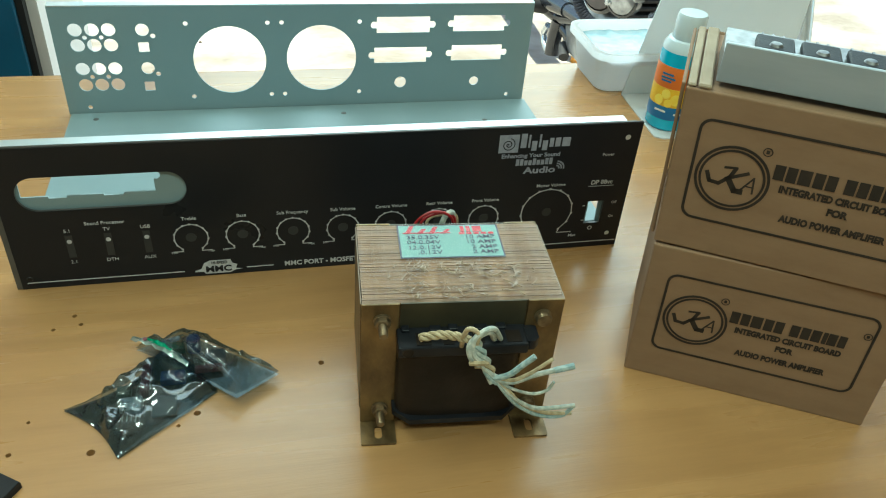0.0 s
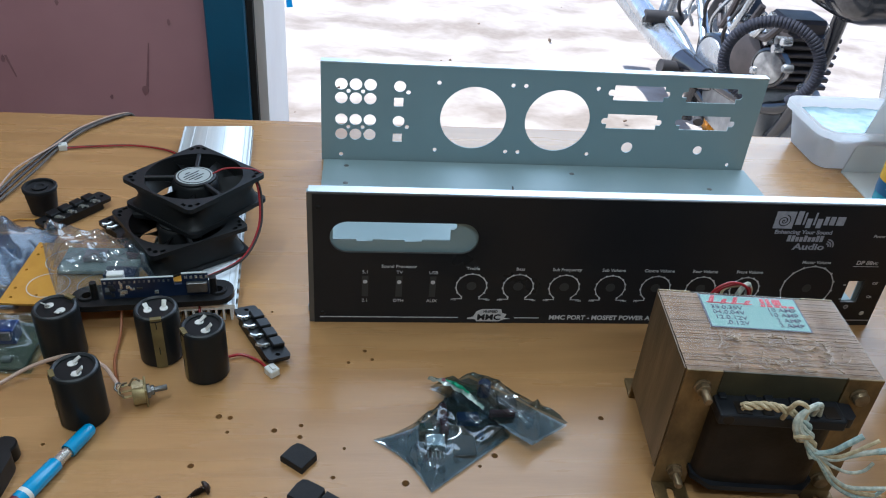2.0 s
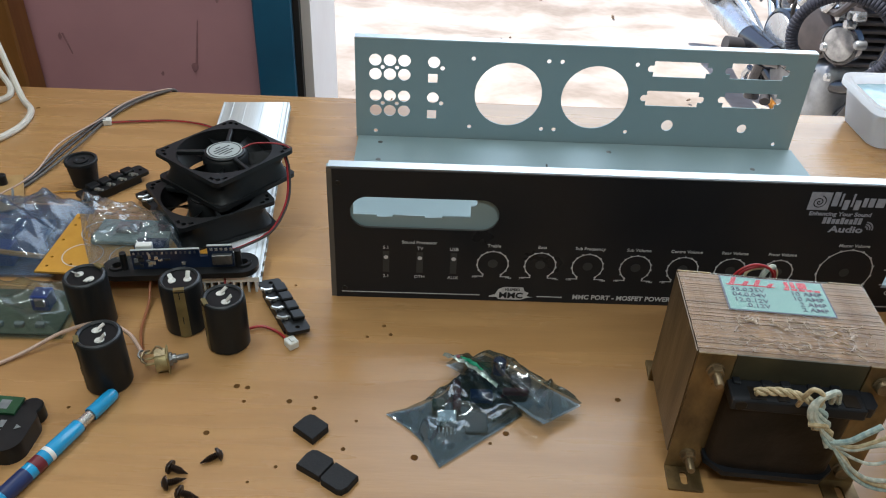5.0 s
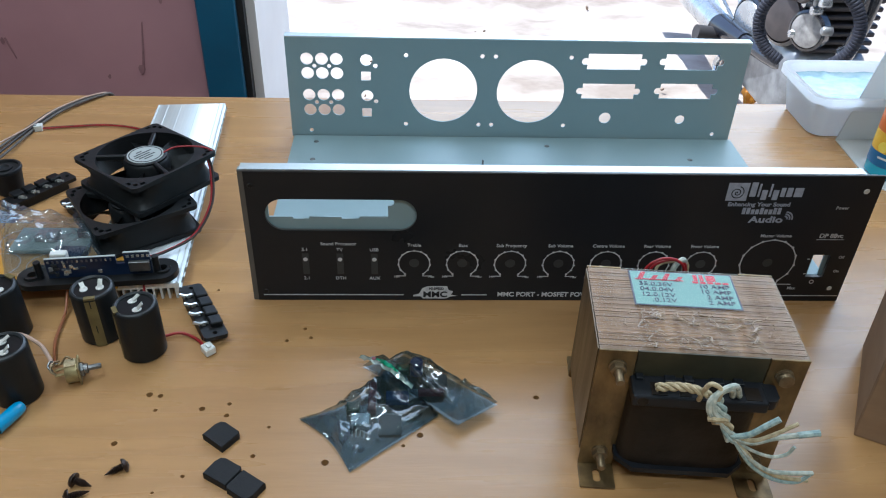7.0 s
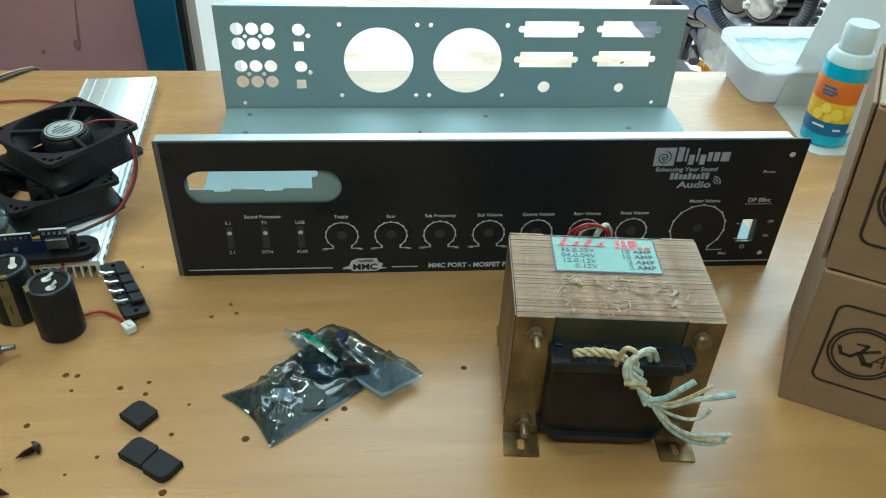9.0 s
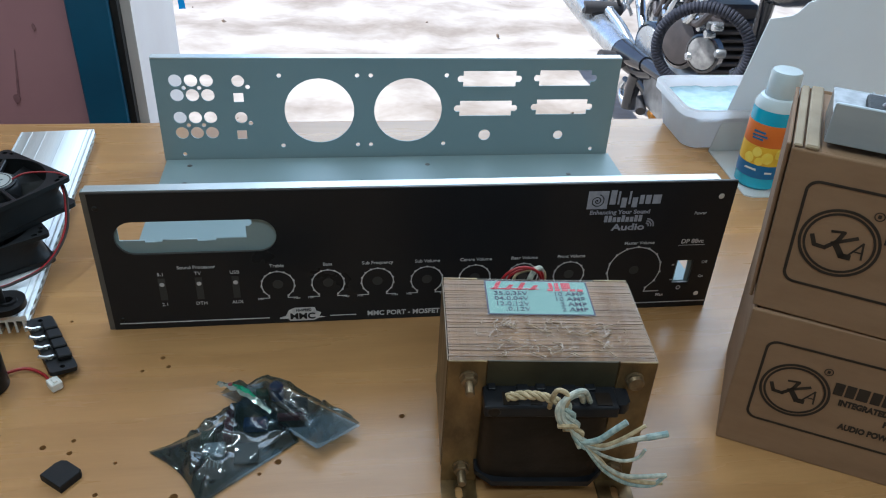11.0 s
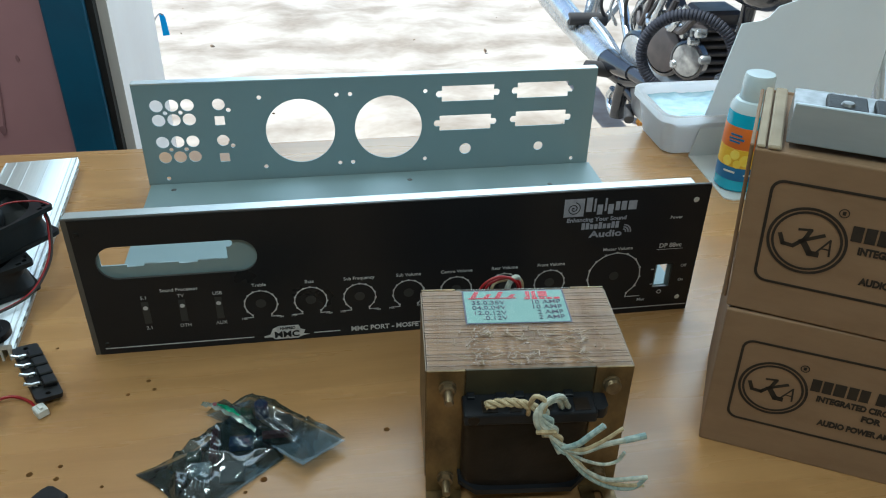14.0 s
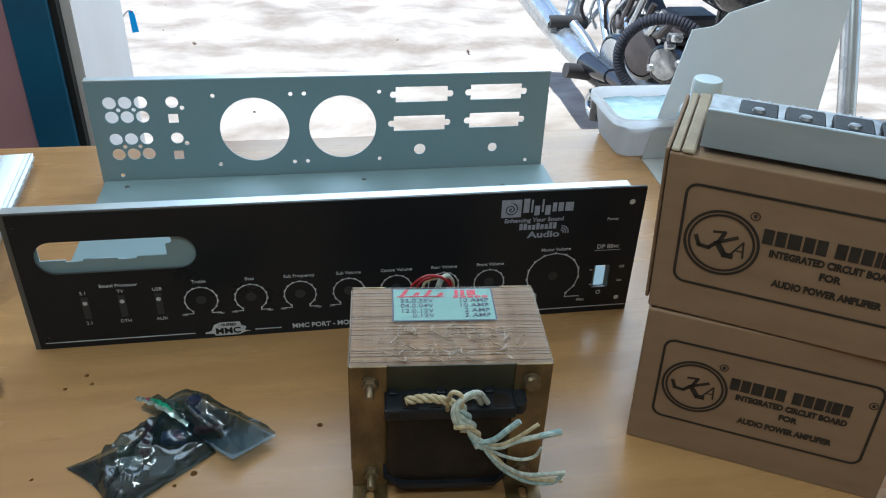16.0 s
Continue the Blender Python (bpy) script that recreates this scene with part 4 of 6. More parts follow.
    for word, z, cxm, s, q in (("INTEGRATED CIRCUIT BOARD", 0.0475, 0.0885, 0.0056, 0.80), ("FOR", 0.0402, 0.0885, 0.0056, 0.95), ("AUDIO POWER AMPLIFIER", 0.0305, 0.0885, 0.0056, 0.80)):
        part("lettering", letters(word, s, F @ Matrix.Translation((cxm, z, 0)), squeeze=q, bold=0.00030), carton_ink, c)
    for ob in c.children:
        ob.data.transform(Matrix(((1, 0, skew, 0), (0, 1, 0, 0), (0, 0, 1, 0), (0, 0, 0, 1))))
    return c


LOW, HIGH = 0.0985, 0.0945
UPPER = pose(0.1662, -0.1273, LOW + 0.0010, 0, 0, -31.0)
carton(pose(0.1683, -0.1308, 0, 0, 0, -28.7), "brown cardboard carton with dark printing under another carton", False, LOW, -0.026, (0.0009, 0.0046, 0.973))
carton(UPPER, "brown cardboard carton with dark printing and a lifted lid edge", True, HIGH, -0.052, (-0.0009, 0.0017, 1.0))

# ---- loose parts beside the chassis ----
def heatsink():
    h = thing("heat_sink", pose(-0.2685, 0.001, 0, 0, 0, 4.5), "long bare aluminium heat sink bar with fins underneath", "heat sink")
    prof = [(-0.066, 0.0135), (-0.066, 0.0)]
    x = -0.066
    for k in range(13):
        prof += [(x, 0.0), (x + 0.0016, 0.0), (x + 0.0016, 0.0095), (x + 0.0052, 0.0095)]
        x += 0.0052
    prof = prof[2:] + [(0.0, 0.0095), (0.0, 0.0135), (-0.066, 0.0135)]
    out = [p for i, p in enumerate(prof) if i == 0 or p != prof[i - 1]]
    part("profile", plate([out], 0.297, Matrix.Translation((0, 0.297, 0)) @ STAND), aluminium, h)
    for x, w, up in ((-0.0655, 0.0012, 0.0005), (-0.0560, 0.0008, 0.00015), (-0.0430, 0.0006, 0.0001), (-0.0260, 0.0008, 0.00015), (-0.0060, 0.0008, 0.00015), (-0.0015, 0.0012, 0.0005)):
        part("ridge", boxes((x, x + w, 0.0005, 0.2965, 0.0134, 0.0135 + up), bevel=0.0001), aluminium, h)
    return h


heatsink()


def fan(m, label):
    f = thing("cooling_fan", m, label, "fan", "stacked fans")
    s = 0.0384
    holes = [circle(sx * 0.0330, sy * 0.0330, 0.0019, 12) for sx in (-1, 1) for sy in (-1, 1)]
    for sx, sy in ((-1, -1), (-1, 1), (1, -1), (1, 1)):
        holes += [rect(*sorted((sx * 0.0338, sx * 0.0364)), *sorted((sy * 0.0262, sy * 0.0302))), rect(*sorted((sx * 0.0262, sx * 0.0302)), *sorted((sy * 0.0338, sy * 0.0364)))]
    for z in (0.0, 0.0215):
        fl = part("flange", plate([rounded(-s, s, -s, s, 0.0045), circle(0, 0, 0.0366, 48)] + holes, 0.0035, Matrix.Translation((0, 0, z))), fan_plastic, f)
    bm = bmesh.new()
    walls = []
    for half, power, z in ((0.0371, 9.0, 0.0034), (0.0369, 5.0, 0.0062), (0.0368, 3.4, 0.0125), (0.0369, 5.0, 0.0190), (0.0371, 9.0, 0.0216)):
        ring = []
        for k in range(64):
            c0, s0 = math.cos(2 * math.pi * k / 64), math.sin(2 * math.pi * k / 64)
            r = half / (abs(c0) ** power + abs(s0) ** power) ** (1 / power)
            ring.append(bm.verts.new((r * c0, r * s0, z)))
        walls.append(ring)
    walls += [[bm.verts.new((0.0365 * math.cos(2 * math.pi * k / 64), 0.0365 * math.sin(2 * math.pi * k / 64), z)) for k in range(64)] for z in (0.0216, 0.0034)]
    for a, b in zip(walls, walls[1:]):
        for k in range(64):
            bm.faces.new((a[k], a[(k + 1) % 64], b[(k + 1) % 64], b[k]))
    part("duct", bm, fan_plastic, f, "closed pinched fan housing", True)
    part("hub", lathe([(0.0165, 0.0040), (0.0175, 0.0050), (0.0175, 0.0205), (0.0160, 0.0225), (0, 0.0225)], 32), fan_plastic, f, "", True)
    part("motor_plate", lathe([(0.0158, 0.0226), (0.0158, 0.0240), (0.0148, 0.0246), (0, 0.0246)], 32), fan_plastic, f, "", True)
    lab = part("hub_label", plate([circle(0, 0, 0.0138, 36)], 0.0002, Matrix.Translation((0, 0, 0.0247))), fan_label, f, "round silver hub label")
    for k in range(5):
        y = 0.006 - k * 0.003
        w = (0.004, 0.008, 0.0095, 0.008, 0.005)[k]
        part("label_bar", plate([rect(-w, w * (0.2, 0.9, 0.4, 0.8, 0.5)[k], y - 0.0006, y + 0.0006)], 0.0001, Matrix.Translation((0, 0, 0.0250))), dark_slot, lab)
    part("label_ring", plate([circle(0, 0, 0.0126, 36), circle(0, 0, 0.0117, 36)], 0.0001, Matrix.Translation((0, 0, 0.0250))), dark_slot, lab)
    for turn in (43, 133, -101):
        a = radians(turn)
        bm = bmesh.new()
        box(bm, 0.0150, 0.0374, -0.0016, 0.0016, 0.0205, 0.0248, bevel=0.0006, m=Matrix.Rotation(a, 4, 'Z'))
        part("strut", bm, fan_plastic, f)
    for k in range(7):
        a0 = 2 * math.pi * k / 7
        bm = bmesh.new()
        rows = []
        for i in range(5):
            r = 0.0174 + i * 0.0048
            rows.append([bm.verts.new((r * math.cos(a0 + da), r * math.sin(a0 + da), 0.0050 + 0.0140 * (j / 4))) for j, da in enumerate((-0.42, -0.24, -0.02, 0.20, 0.38))])
        for a, b in zip(rows, rows[1:]):
            for j in range(4):
                bm.faces.new((a[j], a[j + 1], b[j + 1], b[j]))
        ret = bmesh.ops.solidify(bm, geom=bm.faces[:], thickness=0.0011)
        part("blade", bm, fan_plastic, f, "", True)
    return f


fan(pose(-0.3180, 0.0745, 0.0143, 0, 0, 35), "black plastic cooling fan lying under another fan")
top_fan = fan(pose(-0.3085, 0.0975, 0.0395, 0, 0, 51.5), "black plastic cooling fan with a round silver label")


def cable(name, pts, r, mat, label, category="wire", group=""):
    return tagged(part(name, tube(pts, r, 8, 10), mat, None, "", True), label, category, group)


# fan leads
part("fan_lead", tube([(0.010, -0.009, 0.0255), (0.018, -0.014, 0.0285), (0.028, -0.024, 0.0285), (0.0340, -0.0310, 0.0270), (0.0365, -0.0350, 0.0245)], 0.0007, 6), wire_red, top_fan, "red fan lead")
for dx, mat in ((0.0, wire_red), (0.0015, wire_dark)):
    cable("fan_wire", [(-0.463, 0.2600 + dx, 0.0020), (-0.440, 0.2645 + dx, 0.0018), (-0.405, 0.2690 + dx * 0.7, 0.0018), (-0.372, 0.2620 + dx * 0.7, 0.0018), (-0.354, 0.245 + dx * 0.7, 0.0020), (-0.347, 0.205 + dx * 0.7, 0.0040), (-0.340, 0.160, 0.0180)], 0.0008, mat, "red fan wire lying across the table" if mat is wire_red else "dark fan wire lying beside a red one", "wire", "fan wires")
    cable("fan_wire", [(-0.2640 + dx, 0.104, 0.0600), (-0.2600 + dx, 0.095, 0.0500), (-0.2590 + dx, 0.076, 0.0330), (-0.2680 + dx, 0.052, 0.0205), (-0.2860 + dx, 0.034, 0.0175), (-0.2990 + dx, 0.0215, 0.0200)], 0.0009, mat, "red fan wire looping over the heat sink" if mat is wire_red else "dark fan wire looping over the heat sink", "wire", "fan wires")
plug = thing("wire_plug", pose(-0.4665, 0.2600, 0, 0, 0, 12), "small white plastic plug on fan wire", "plug")
part("shell", boxes((-0.0040, 0.0035, -0.0036, 0.0036, 0.0, 0.0062), bevel=0.0006), white_plastic, plug)
for y in (-0.0022, 0.0010):
    part("latch_slot", boxes((-0.0041, -0.0010, y, y + 0.0014, 0.0061, 0.0066)), chip_grey, plug)


def capacitor(x, y, turn, lean=0):
    c = thing("capacitor", pose(x, y, 0, lean, 0, turn), "large black can capacitor with gold stripe standing on the table", "capacitor", "can capacitors")
    R, H = 0.0140, 0.0402
    part("can", lathe([(0, 0.0), (R - 0.0012, 0.0), (R, 0.0012), (R, H - 0.0022), (R - 0.0005, H - 0.0008), (R - 0.0016, H), (R - 0.0026, H - 0.0006), (R - 0.0030, H - 0.0018), (0, H - 0.0018)], 40), can_sleeve, c, "", True)
    part("rim", lathe([(R - 0.0030, H - 0.0010), (R - 0.0020, H + 0.0003), (R - 0.0010, H - 0.0004)], 40), dark_slot, c, "dark crimped rim", True)
    bm = bmesh.new()
    lo, hi = [], []
    for k in range(7):
        a = radians(-14 + 28 * k / 6 - 90)
        r = R + 0.00025
        lo.append(bm.verts.new((r * math.cos(a), r * math.sin(a), 0.0006)))
        hi.append(bm.verts.new((r * math.cos(a), r * math.sin(a), H - 0.0020)))
    for k in range(6):
        bm.faces.new((lo[k], lo[k + 1], hi[k + 1], hi[k]))
    st = part("stripe", bm, can_stripe, c, "gold polarity stripe", True)
    part("stripe_tab", boxes((-0.0034, 0.0034, -R + 0.0003, -R + 0.0032, H - 0.0012, H + 0.0003)), can_stripe, c)
    for z in (0.012, 0.033):
        part("minus_bar", boxes((-0.0003, 0.0003, -R - 0.0005, -R - 0.0002, z, z + 0.006)), can_sleeve, st)
    for sx, bend in ((-1, 0.9), (1, 0.35)):
        bm = lathe([(0.0026, H - 0.0018), (0.0026, H - 0.0013), (0.0014, H - 0.0011), (0, H - 0.0010)], 14, Matrix.Translation((sx * 0.0050, 0, 0)) @ Matrix.Diagonal((1.0, 1.15, 1.0, 1.0)))
        box(bm, -0.0014, 0.0014, -0.0003, 0.0003, 0, 0.0052, m=Matrix.Translation((sx * 0.0050, 0.0004, H - 0.0012)) @ Matrix.Rotation(-0.45 - bend * 0.85, 4, 'X') @ Matrix.Rotation(sx * bend * 0.4, 4, 'Y'))
        part("terminal", bm, dull_tin, c, "dull tinned terminal lug", True)
    return c


capacitor(-0.2793, -0.0540, -58)
capacitor(-0.3118, -0.0368, 12)
capacitor(-0.3458, -0.0935, -62)
capacitor(-0.3745, -0.0365, 150)


def terminal_strip(m, label, ways=4, plug_end=False):
    s = thing("speaker_terminal", m, label, "terminal strip", "push terminal strips")
    L, W = 0.0158 * ways / 2, 0.0082
    part("base", plate([rounded(-L, L, -W, W, 0.0025), circle(-L + 0.0042, 0, 0.0017, 12), circle(L - 0.0042, 0, 0.0017, 12)], 0.0030, Matrix.Translation((0, 0, 0.0052))), black_plastic, s)
    part("body", boxes((-L + 0.0085, L - 0.0085, -W + 0.0008, W - 0.0008, 0.0, 0.0052), bevel=0.0006), black_plastic, s)
    pitch = (2 * L - 0.018) / ways
    for k in range(ways):
        x = -L + 0.009 + pitch * (k + 0.5)
        part("lever_block", boxes((x - pitch * 0.42, x + pitch * 0.42, -0.0010, W - 0.0006, 0.0082, 0.0118), bevel=0.0007), black_plastic, s)
        bm = tube([(x - 0.001, -0.0010, 0.0084), (x, -0.0035, 0.0100), (x + 0.0006, -0.0075, 0.0105), (x, -0.0115, 0.0122)], 0.0012, 6, 4)
        box(bm, x - 0.0016, x + 0.0016, -0.0062, -0.0036, 0.0086, 0.0096)
        part("solder_pin", bm, solder, s, "tinned solder pin")
    return s


terminal_strip(pose(-0.2485, -0.0225, 0.0, 0, 0, -61) @ pose(0, 0, 0, -8), "black push terminal strip with tinned pins beside heat sink")
terminal_strip(pose(-0.4195, 0.1370, 0.0, 0, 0, 53), "black push terminal strip with tinned pins beside knob")
terminal_strip(pose(-0.3780, 0.1130, 0.0, 0, 0, -42), "short black push terminal block beside stacked fans", 2)
cable("red_wire", [(-0.2720, -0.0440, 0.0022), (-0.2600, -0.0395, 0.0022), (-0.2480, -0.0450, 0.0020), (-0.2400, -0.0540, 0.0024)], 0.0010, wire_red, "short red wire to a white plug")
plug2 = thing("wire_plug", pose(-0.2372, -0.0565, 0, 0, 0, -50), "small white plastic plug on red wire", "plug")
part("shell", boxes((-0.0042, 0.0042, -0.0036, 0.0036, 0.0, 0.0060), bevel=0.0007), white_plastic, plug2)
part("latch", boxes((-0.0015, 0.0030, -0.0012, 0.0012, 0.0060, 0.0072), bevel=0.0003), white_plastic, plug2)

# potentiometer with bare lugs
pot = thing("potentiometer", pose(-0.3160, -0.0815, 0.0, 0, 0, 18) @ Matrix.Scale(0.88, 4), "small brass potentiometer with threaded shaft and wires", "potentiometer")
AX = Matrix.Translation((0, 0, 0.0085)) @ Matrix.Rotation(radians(90), 4, 'Y') 
part("case", lathe([(0, -0.0045), (0.0078, -0.0045), (0.0083, -0.0038), (0.0083, 0.0038), (0, 0.0038)], 24, AX), brass, pot, "", True)
part("front_plate", boxes((0.0038, 0.0052, -0.0080, 0.0080, 0.0004, 0.0165), bevel=0.0005), brass, pot)
part("bush", lathe([(0.0036, 0.0052), (0.0036, 0.0100), (0.0031, 0.0104), (0, 0.0104)], 14, AX), dark_metal, pot, "grey threaded bush", True)
part("nut", lathe([(0.0054, 0.0054), (0.0054, 0.0074), (0.0036, 0.0076)], 6, AX), dark_metal, pot)
part("shaft", lathe([(0.0021, 0.0100), (0.0021, 0.0185), (0.0017, 0.0190), (0, 0.0190)], 12, AX), dark_metal, pot, "", True)
for y in (-0.0050, 0.0, 0.0050):
    part("lug", boxes((-0.0110, -0.0030, y - 0.0010, y + 0.0010, 0.0120 + y * 0.2, 0.0127 + y * 0.2)), brass, pot)
cable("pale_wire", [(-0.4600, -0.1150, 0.0018), (-0.4150, -0.0780, 0.0020), (-0.3870, -0.0570, 0.0080), (-0.3600, -0.0560, 0.0160), (-0.3420, -0.0640, 0.0150), (-0.3330, -0.0730, 0.0120), (-0.3270, -0.0820, 0.0125)], 0.0013, wire_pale, "pale pink insulated wire joined to a potentiometer")
cable("brown_wire", [(-0.3450, -0.0050, 0.0120), (-0.3430, -0.0200, 0.0040), (-0.3400, -0.0480, 0.0030), (-0.3320, -0.0700, 0.0050), (-0.3270, -0.0790, 0.0115)], 0.0010, wire_brown, "orange-brown wire joined to a potentiometer")
cable("red_wire", [(-0.2955, 0.0150, 0.0180), (-0.2935, 0.0030, 0.0150), (-0.2905, -0.0130, 0.0030), (-0.2880, -0.0260, 0.0020), (-0.2830, -0.0380, 0.0018)], 0.0009, wire_red, "thin red wire hanging from circuit board")

for k, pts in enumerate(([(-0.010, -0.005, 0.0122), (-0.013, -0.003, 0.0150), (-0.011, 0.002, 0.0175), (-0.007, 0.004, 0.0165)], [(-0.009, 0.005, 0.0130), (-0.013, 0.006, 0.0160), (-0.015, 0.002, 0.0150), (-0.012, -0.002, 0.0135)], [(-0.006, 0.000, 0.0165), (-0.002, 0.003, 0.0200), (0.002, 0.001, 0.0185)])):
    part("bare_end", tube(pts, 0.0008, 6), (bolt_metal, dark_metal, bolt_metal)[k], pot, "twisted bare wire end", True)
part("paper_tag", boxes((-0.0042, 0.0034, -0.0040, 0.0040, 0.0165, 0.0171), bevel=0.0002), sleeve_cream, pot, "pale marking on the case")

# rubber knob
knob = thing("rubber_foot", pose(-0.4470, 0.1460, 0), "black ribbed tapered rubber foot standing on the table", "foot")
part("body", lathe([(0, 0.0), (0.0098, 0.0), (0.0104, 0.0006), (0.0128, 0.0205), (0.0136, 0.0215), (0.0136, 0.0240), (0.0128, 0.0248), (0.0112, 0.0246), (0.0108, 0.0225), (0, 0.0225)], 36), rubber, knob, "", True)
part("inner_ring", lathe([(0.0062, 0.0225), (0.0062, 0.0240), (0.0040, 0.0242), (0.0030, 0.0228), (0, 0.0226)], 24), rubber, knob, "", True)
cable("thin_yellow_wire", [(-0.4850, 0.1180, 0.0012), (-0.4640, 0.1280, 0.0016), (-0.4560, 0.1290, 0.0016), (-0.4400, 0.1310, 0.0016), (-0.4320, 0.1380, 0.0030), (-0.4300, 0.1480, 0.0014)], 0.0007, pcb_yellow, "thin yellow wire beside a rubber foot")

# ribbon cables and white mains cable
for k, (off, mat) in enumerate(((0.0, wire_grey), (0.0038, wire_dark), (0.0080, wire_grey), (0.0034, wire_pale))):
    z = 0.0022 + 0.0020 * (k == 3)
    cable("ribbon_cable", [(-0.5150 + off, 0.1120 - off, z), (-0.4980 + off, 0.1500, z), (-0.4880 + off * (1.5 if k < 3 else -1.2), 0.2050, z + 0.002), (-0.4780 + off, 0.2600, z), (-0.4640 + off, 0.3000, z + 0.001), (-0.4360 + off * 0.6, 0.3360, z), (-0.4250 + off * 0.5, 0.3480, -0.006), (-0.4180 + off * 0.5, 0.3570, -0.060), (-0.4200 + off, 0.3650, -0.200)],
          0.0013 if k < 3 else 0.0008, mat, ("flat grey lead trailing over table edge", "dark lead trailing over table edge", "flat grey lead trailing over table edge", "pale lead trailing over table edge")[k], "cable", "trailing leads")
cable("white_cable", [(-0.6120, 0.3430, 0.120), (-0.5920, 0.3300, 0.050), (-0.5700, 0.3060, 0.006), (-0.5500, 0.2800, 0.0035), (-0.5440, 0.2540, 0.0033), (-0.5480, 0.2300, 0.0032), (-0.5640, 0.2080, 0.0032), (-0.6320, 0.1750, 0.0032)], 0.0033, wire_white, "thick cream cable curving over the table", "cable")
cable("white_cable", [(-0.6320, 0.3450, 0.110), (-0.6050, 0.3350, 0.030), (-0.5870, 0.3200, 0.0040), (-0.5970, 0.2900, 0.0033), (-0.6520, 0.2500, 0.0033)], 0.0033, wire_white, "thick cream cable curving over the table", "cable")

# tan board at the edge of the pile
tan = thing("circuit_board", pose(-0.5250, 0.1120, 0.002, 0, 0, 24), "tan circuit board with small black parts and leads", "circuit board")
part("board", boxes((-0.045, 0.036, -0.030, 0.028, 0.0, 0.0016), bevel=0.0003), pcb_tan, tan)
for x, y, r, h in ((0.020, 0.016, 0.0040, 0.010), (0.006, 0.012, 0.0040, 0.010), (-0.012, 0.010, 0.0060, 0.014), (-0.030, -0.010, 0.0050, 0.012)):
    part("small_capacitor", lathe([(0, 0.0016), (r, 0.0016), (r, h), (r - 0.0006, h + 0.0005), (0, h + 0.0003)], 16, Matrix.Translation((x, y, 0))), can_sleeve, tan, "", True)
part("pin_header", boxes((0.027, 0.0285, -0.016, 0.000, 0.0016, 0.0045)), chip_grey, tan)

# yellow board
yb = thing("circuit_board", pose(-0.4270, -0.0030, 0.0146, 0, 0, -2.0), "blank yellow phenolic circuit board with round white outlines", "circuit board")
part("board", plate([rect(0.0, 0.1180, 0.0, 0.0760)] + [circle(x, y, 0.0012, 8) for x, y in ((0.006, 0.007), (0.005, 0.018), (0.004, 0.040), (0.005, 0.060), (0.004, 0.070), (0.022, 0.010), (0.026, 0.045), (0.060, 0.006), (0.104, 0.008), (0.104, 0.068))], 0.0016, Matrix()), pcb_yellow, yb)
for x, y, r in ((0.026, 0.022, 0.0145), (0.028, 0.053, 0.0145), (0.060, 0.024, 0.0145)):
    part("outline_ring", plate([circle(x, y, r, 32), circle(x, y, r - 0.0006, 32)], 0.0001, Matrix.Translation((0, 0, 0.0017))), print_white, yb)

# display bezel with its blue board
bez = thing("display_module", pose(-0.3240, 0.0040, 0.0165, 0, 0, 6.0), "black oval player bezel with blue circuit board standing up", "module")
W, D = 0.0545, 0.0125
part("bezel", plate([rounded(-W, W, -D, D, 0.0120, 8), circle(-W + 0.0105, -0.001, 0.0032, 16), circle(W - 0.0105, -0.001, 0.0032, 16)], 0.0045, Matrix()), black_plastic, bez)
for x in (-W + 0.0105, W - 0.0105):
    part("eyelet", lathe([(0.0034, 0.0045), (0.0034, 0.0062), (0.0056, 0.0062), (0.0060, 0.0045)], 18, Matrix.Translation((x, -0.001, 0))), black_plastic, bez, "", True)
brd = part("board", boxes((-0.0320, 0.0150, -0.0045, -0.0030, 0.0045, 0.0205), (0.0205, 0.0380, -0.0045, -0.0030, 0.0045, 0.0225), (0.0150, 0.0205, -0.0045, -0.0030, 0.0045, 0.0140)), pcb_blue, bez, "dark blue circuit board")
part("board_edge", boxes((-0.0320, 0.0150, -0.0046, -0.0029, 0.0205, 0.0209), (0.0205, 0.0380, -0.0046, -0.0029, 0.0225, 0.0231)), fan_label, bez, "pale cut board edge")
random.seed(4)
for k in range(14):
    x = -0.0305 + 0.0032 * k
    part("solder_dot", boxes((x, x + 0.0012, -0.0050, -0.0045, 0.0172, 0.0190)), dark_metal if k % 3 else solder, brd)
for k in range(14):
    x, z = random.uniform(-0.031, 0.010), random.uniform(0.006, 0.0155)
    part("chip", boxes((x, x + random.uniform(0.0015, 0.005), -0.0056, -0.0045, z, z + random.uniform(0.001, 0.003))), random.choice((chip_grey, dark_slot, solder, component_blue)), brd)
part("card_socket", boxes((0.0235, 0.0375, -0.0078, -0.0045, 0.0085, 0.0165), bevel=0.0004), dark_metal, brd, "grey metal card socket")
for k in range(5):
    part("solder_dot", boxes((0.0225 + 0.0034 * k, 0.0243 + 0.0034 * k, -0.0052, -0.0045, 0.0190, 0.0210)), solder, brd)
for x in (-0.0380, 0.0410):
    part("clip_post", lathe([(0.0026, 0.0045), (0.0024, 0.0180), (0, 0.0186)], 10, Matrix.Translation((x, -0.003, 0))), black_plastic, bez, "", True)
part("white_socket", boxes((-0.0290, -0.0180, -0.0015, 0.0040, 0.0150, 0.0225), bevel=0.0005), white_plastic, bez, "white plastic socket")


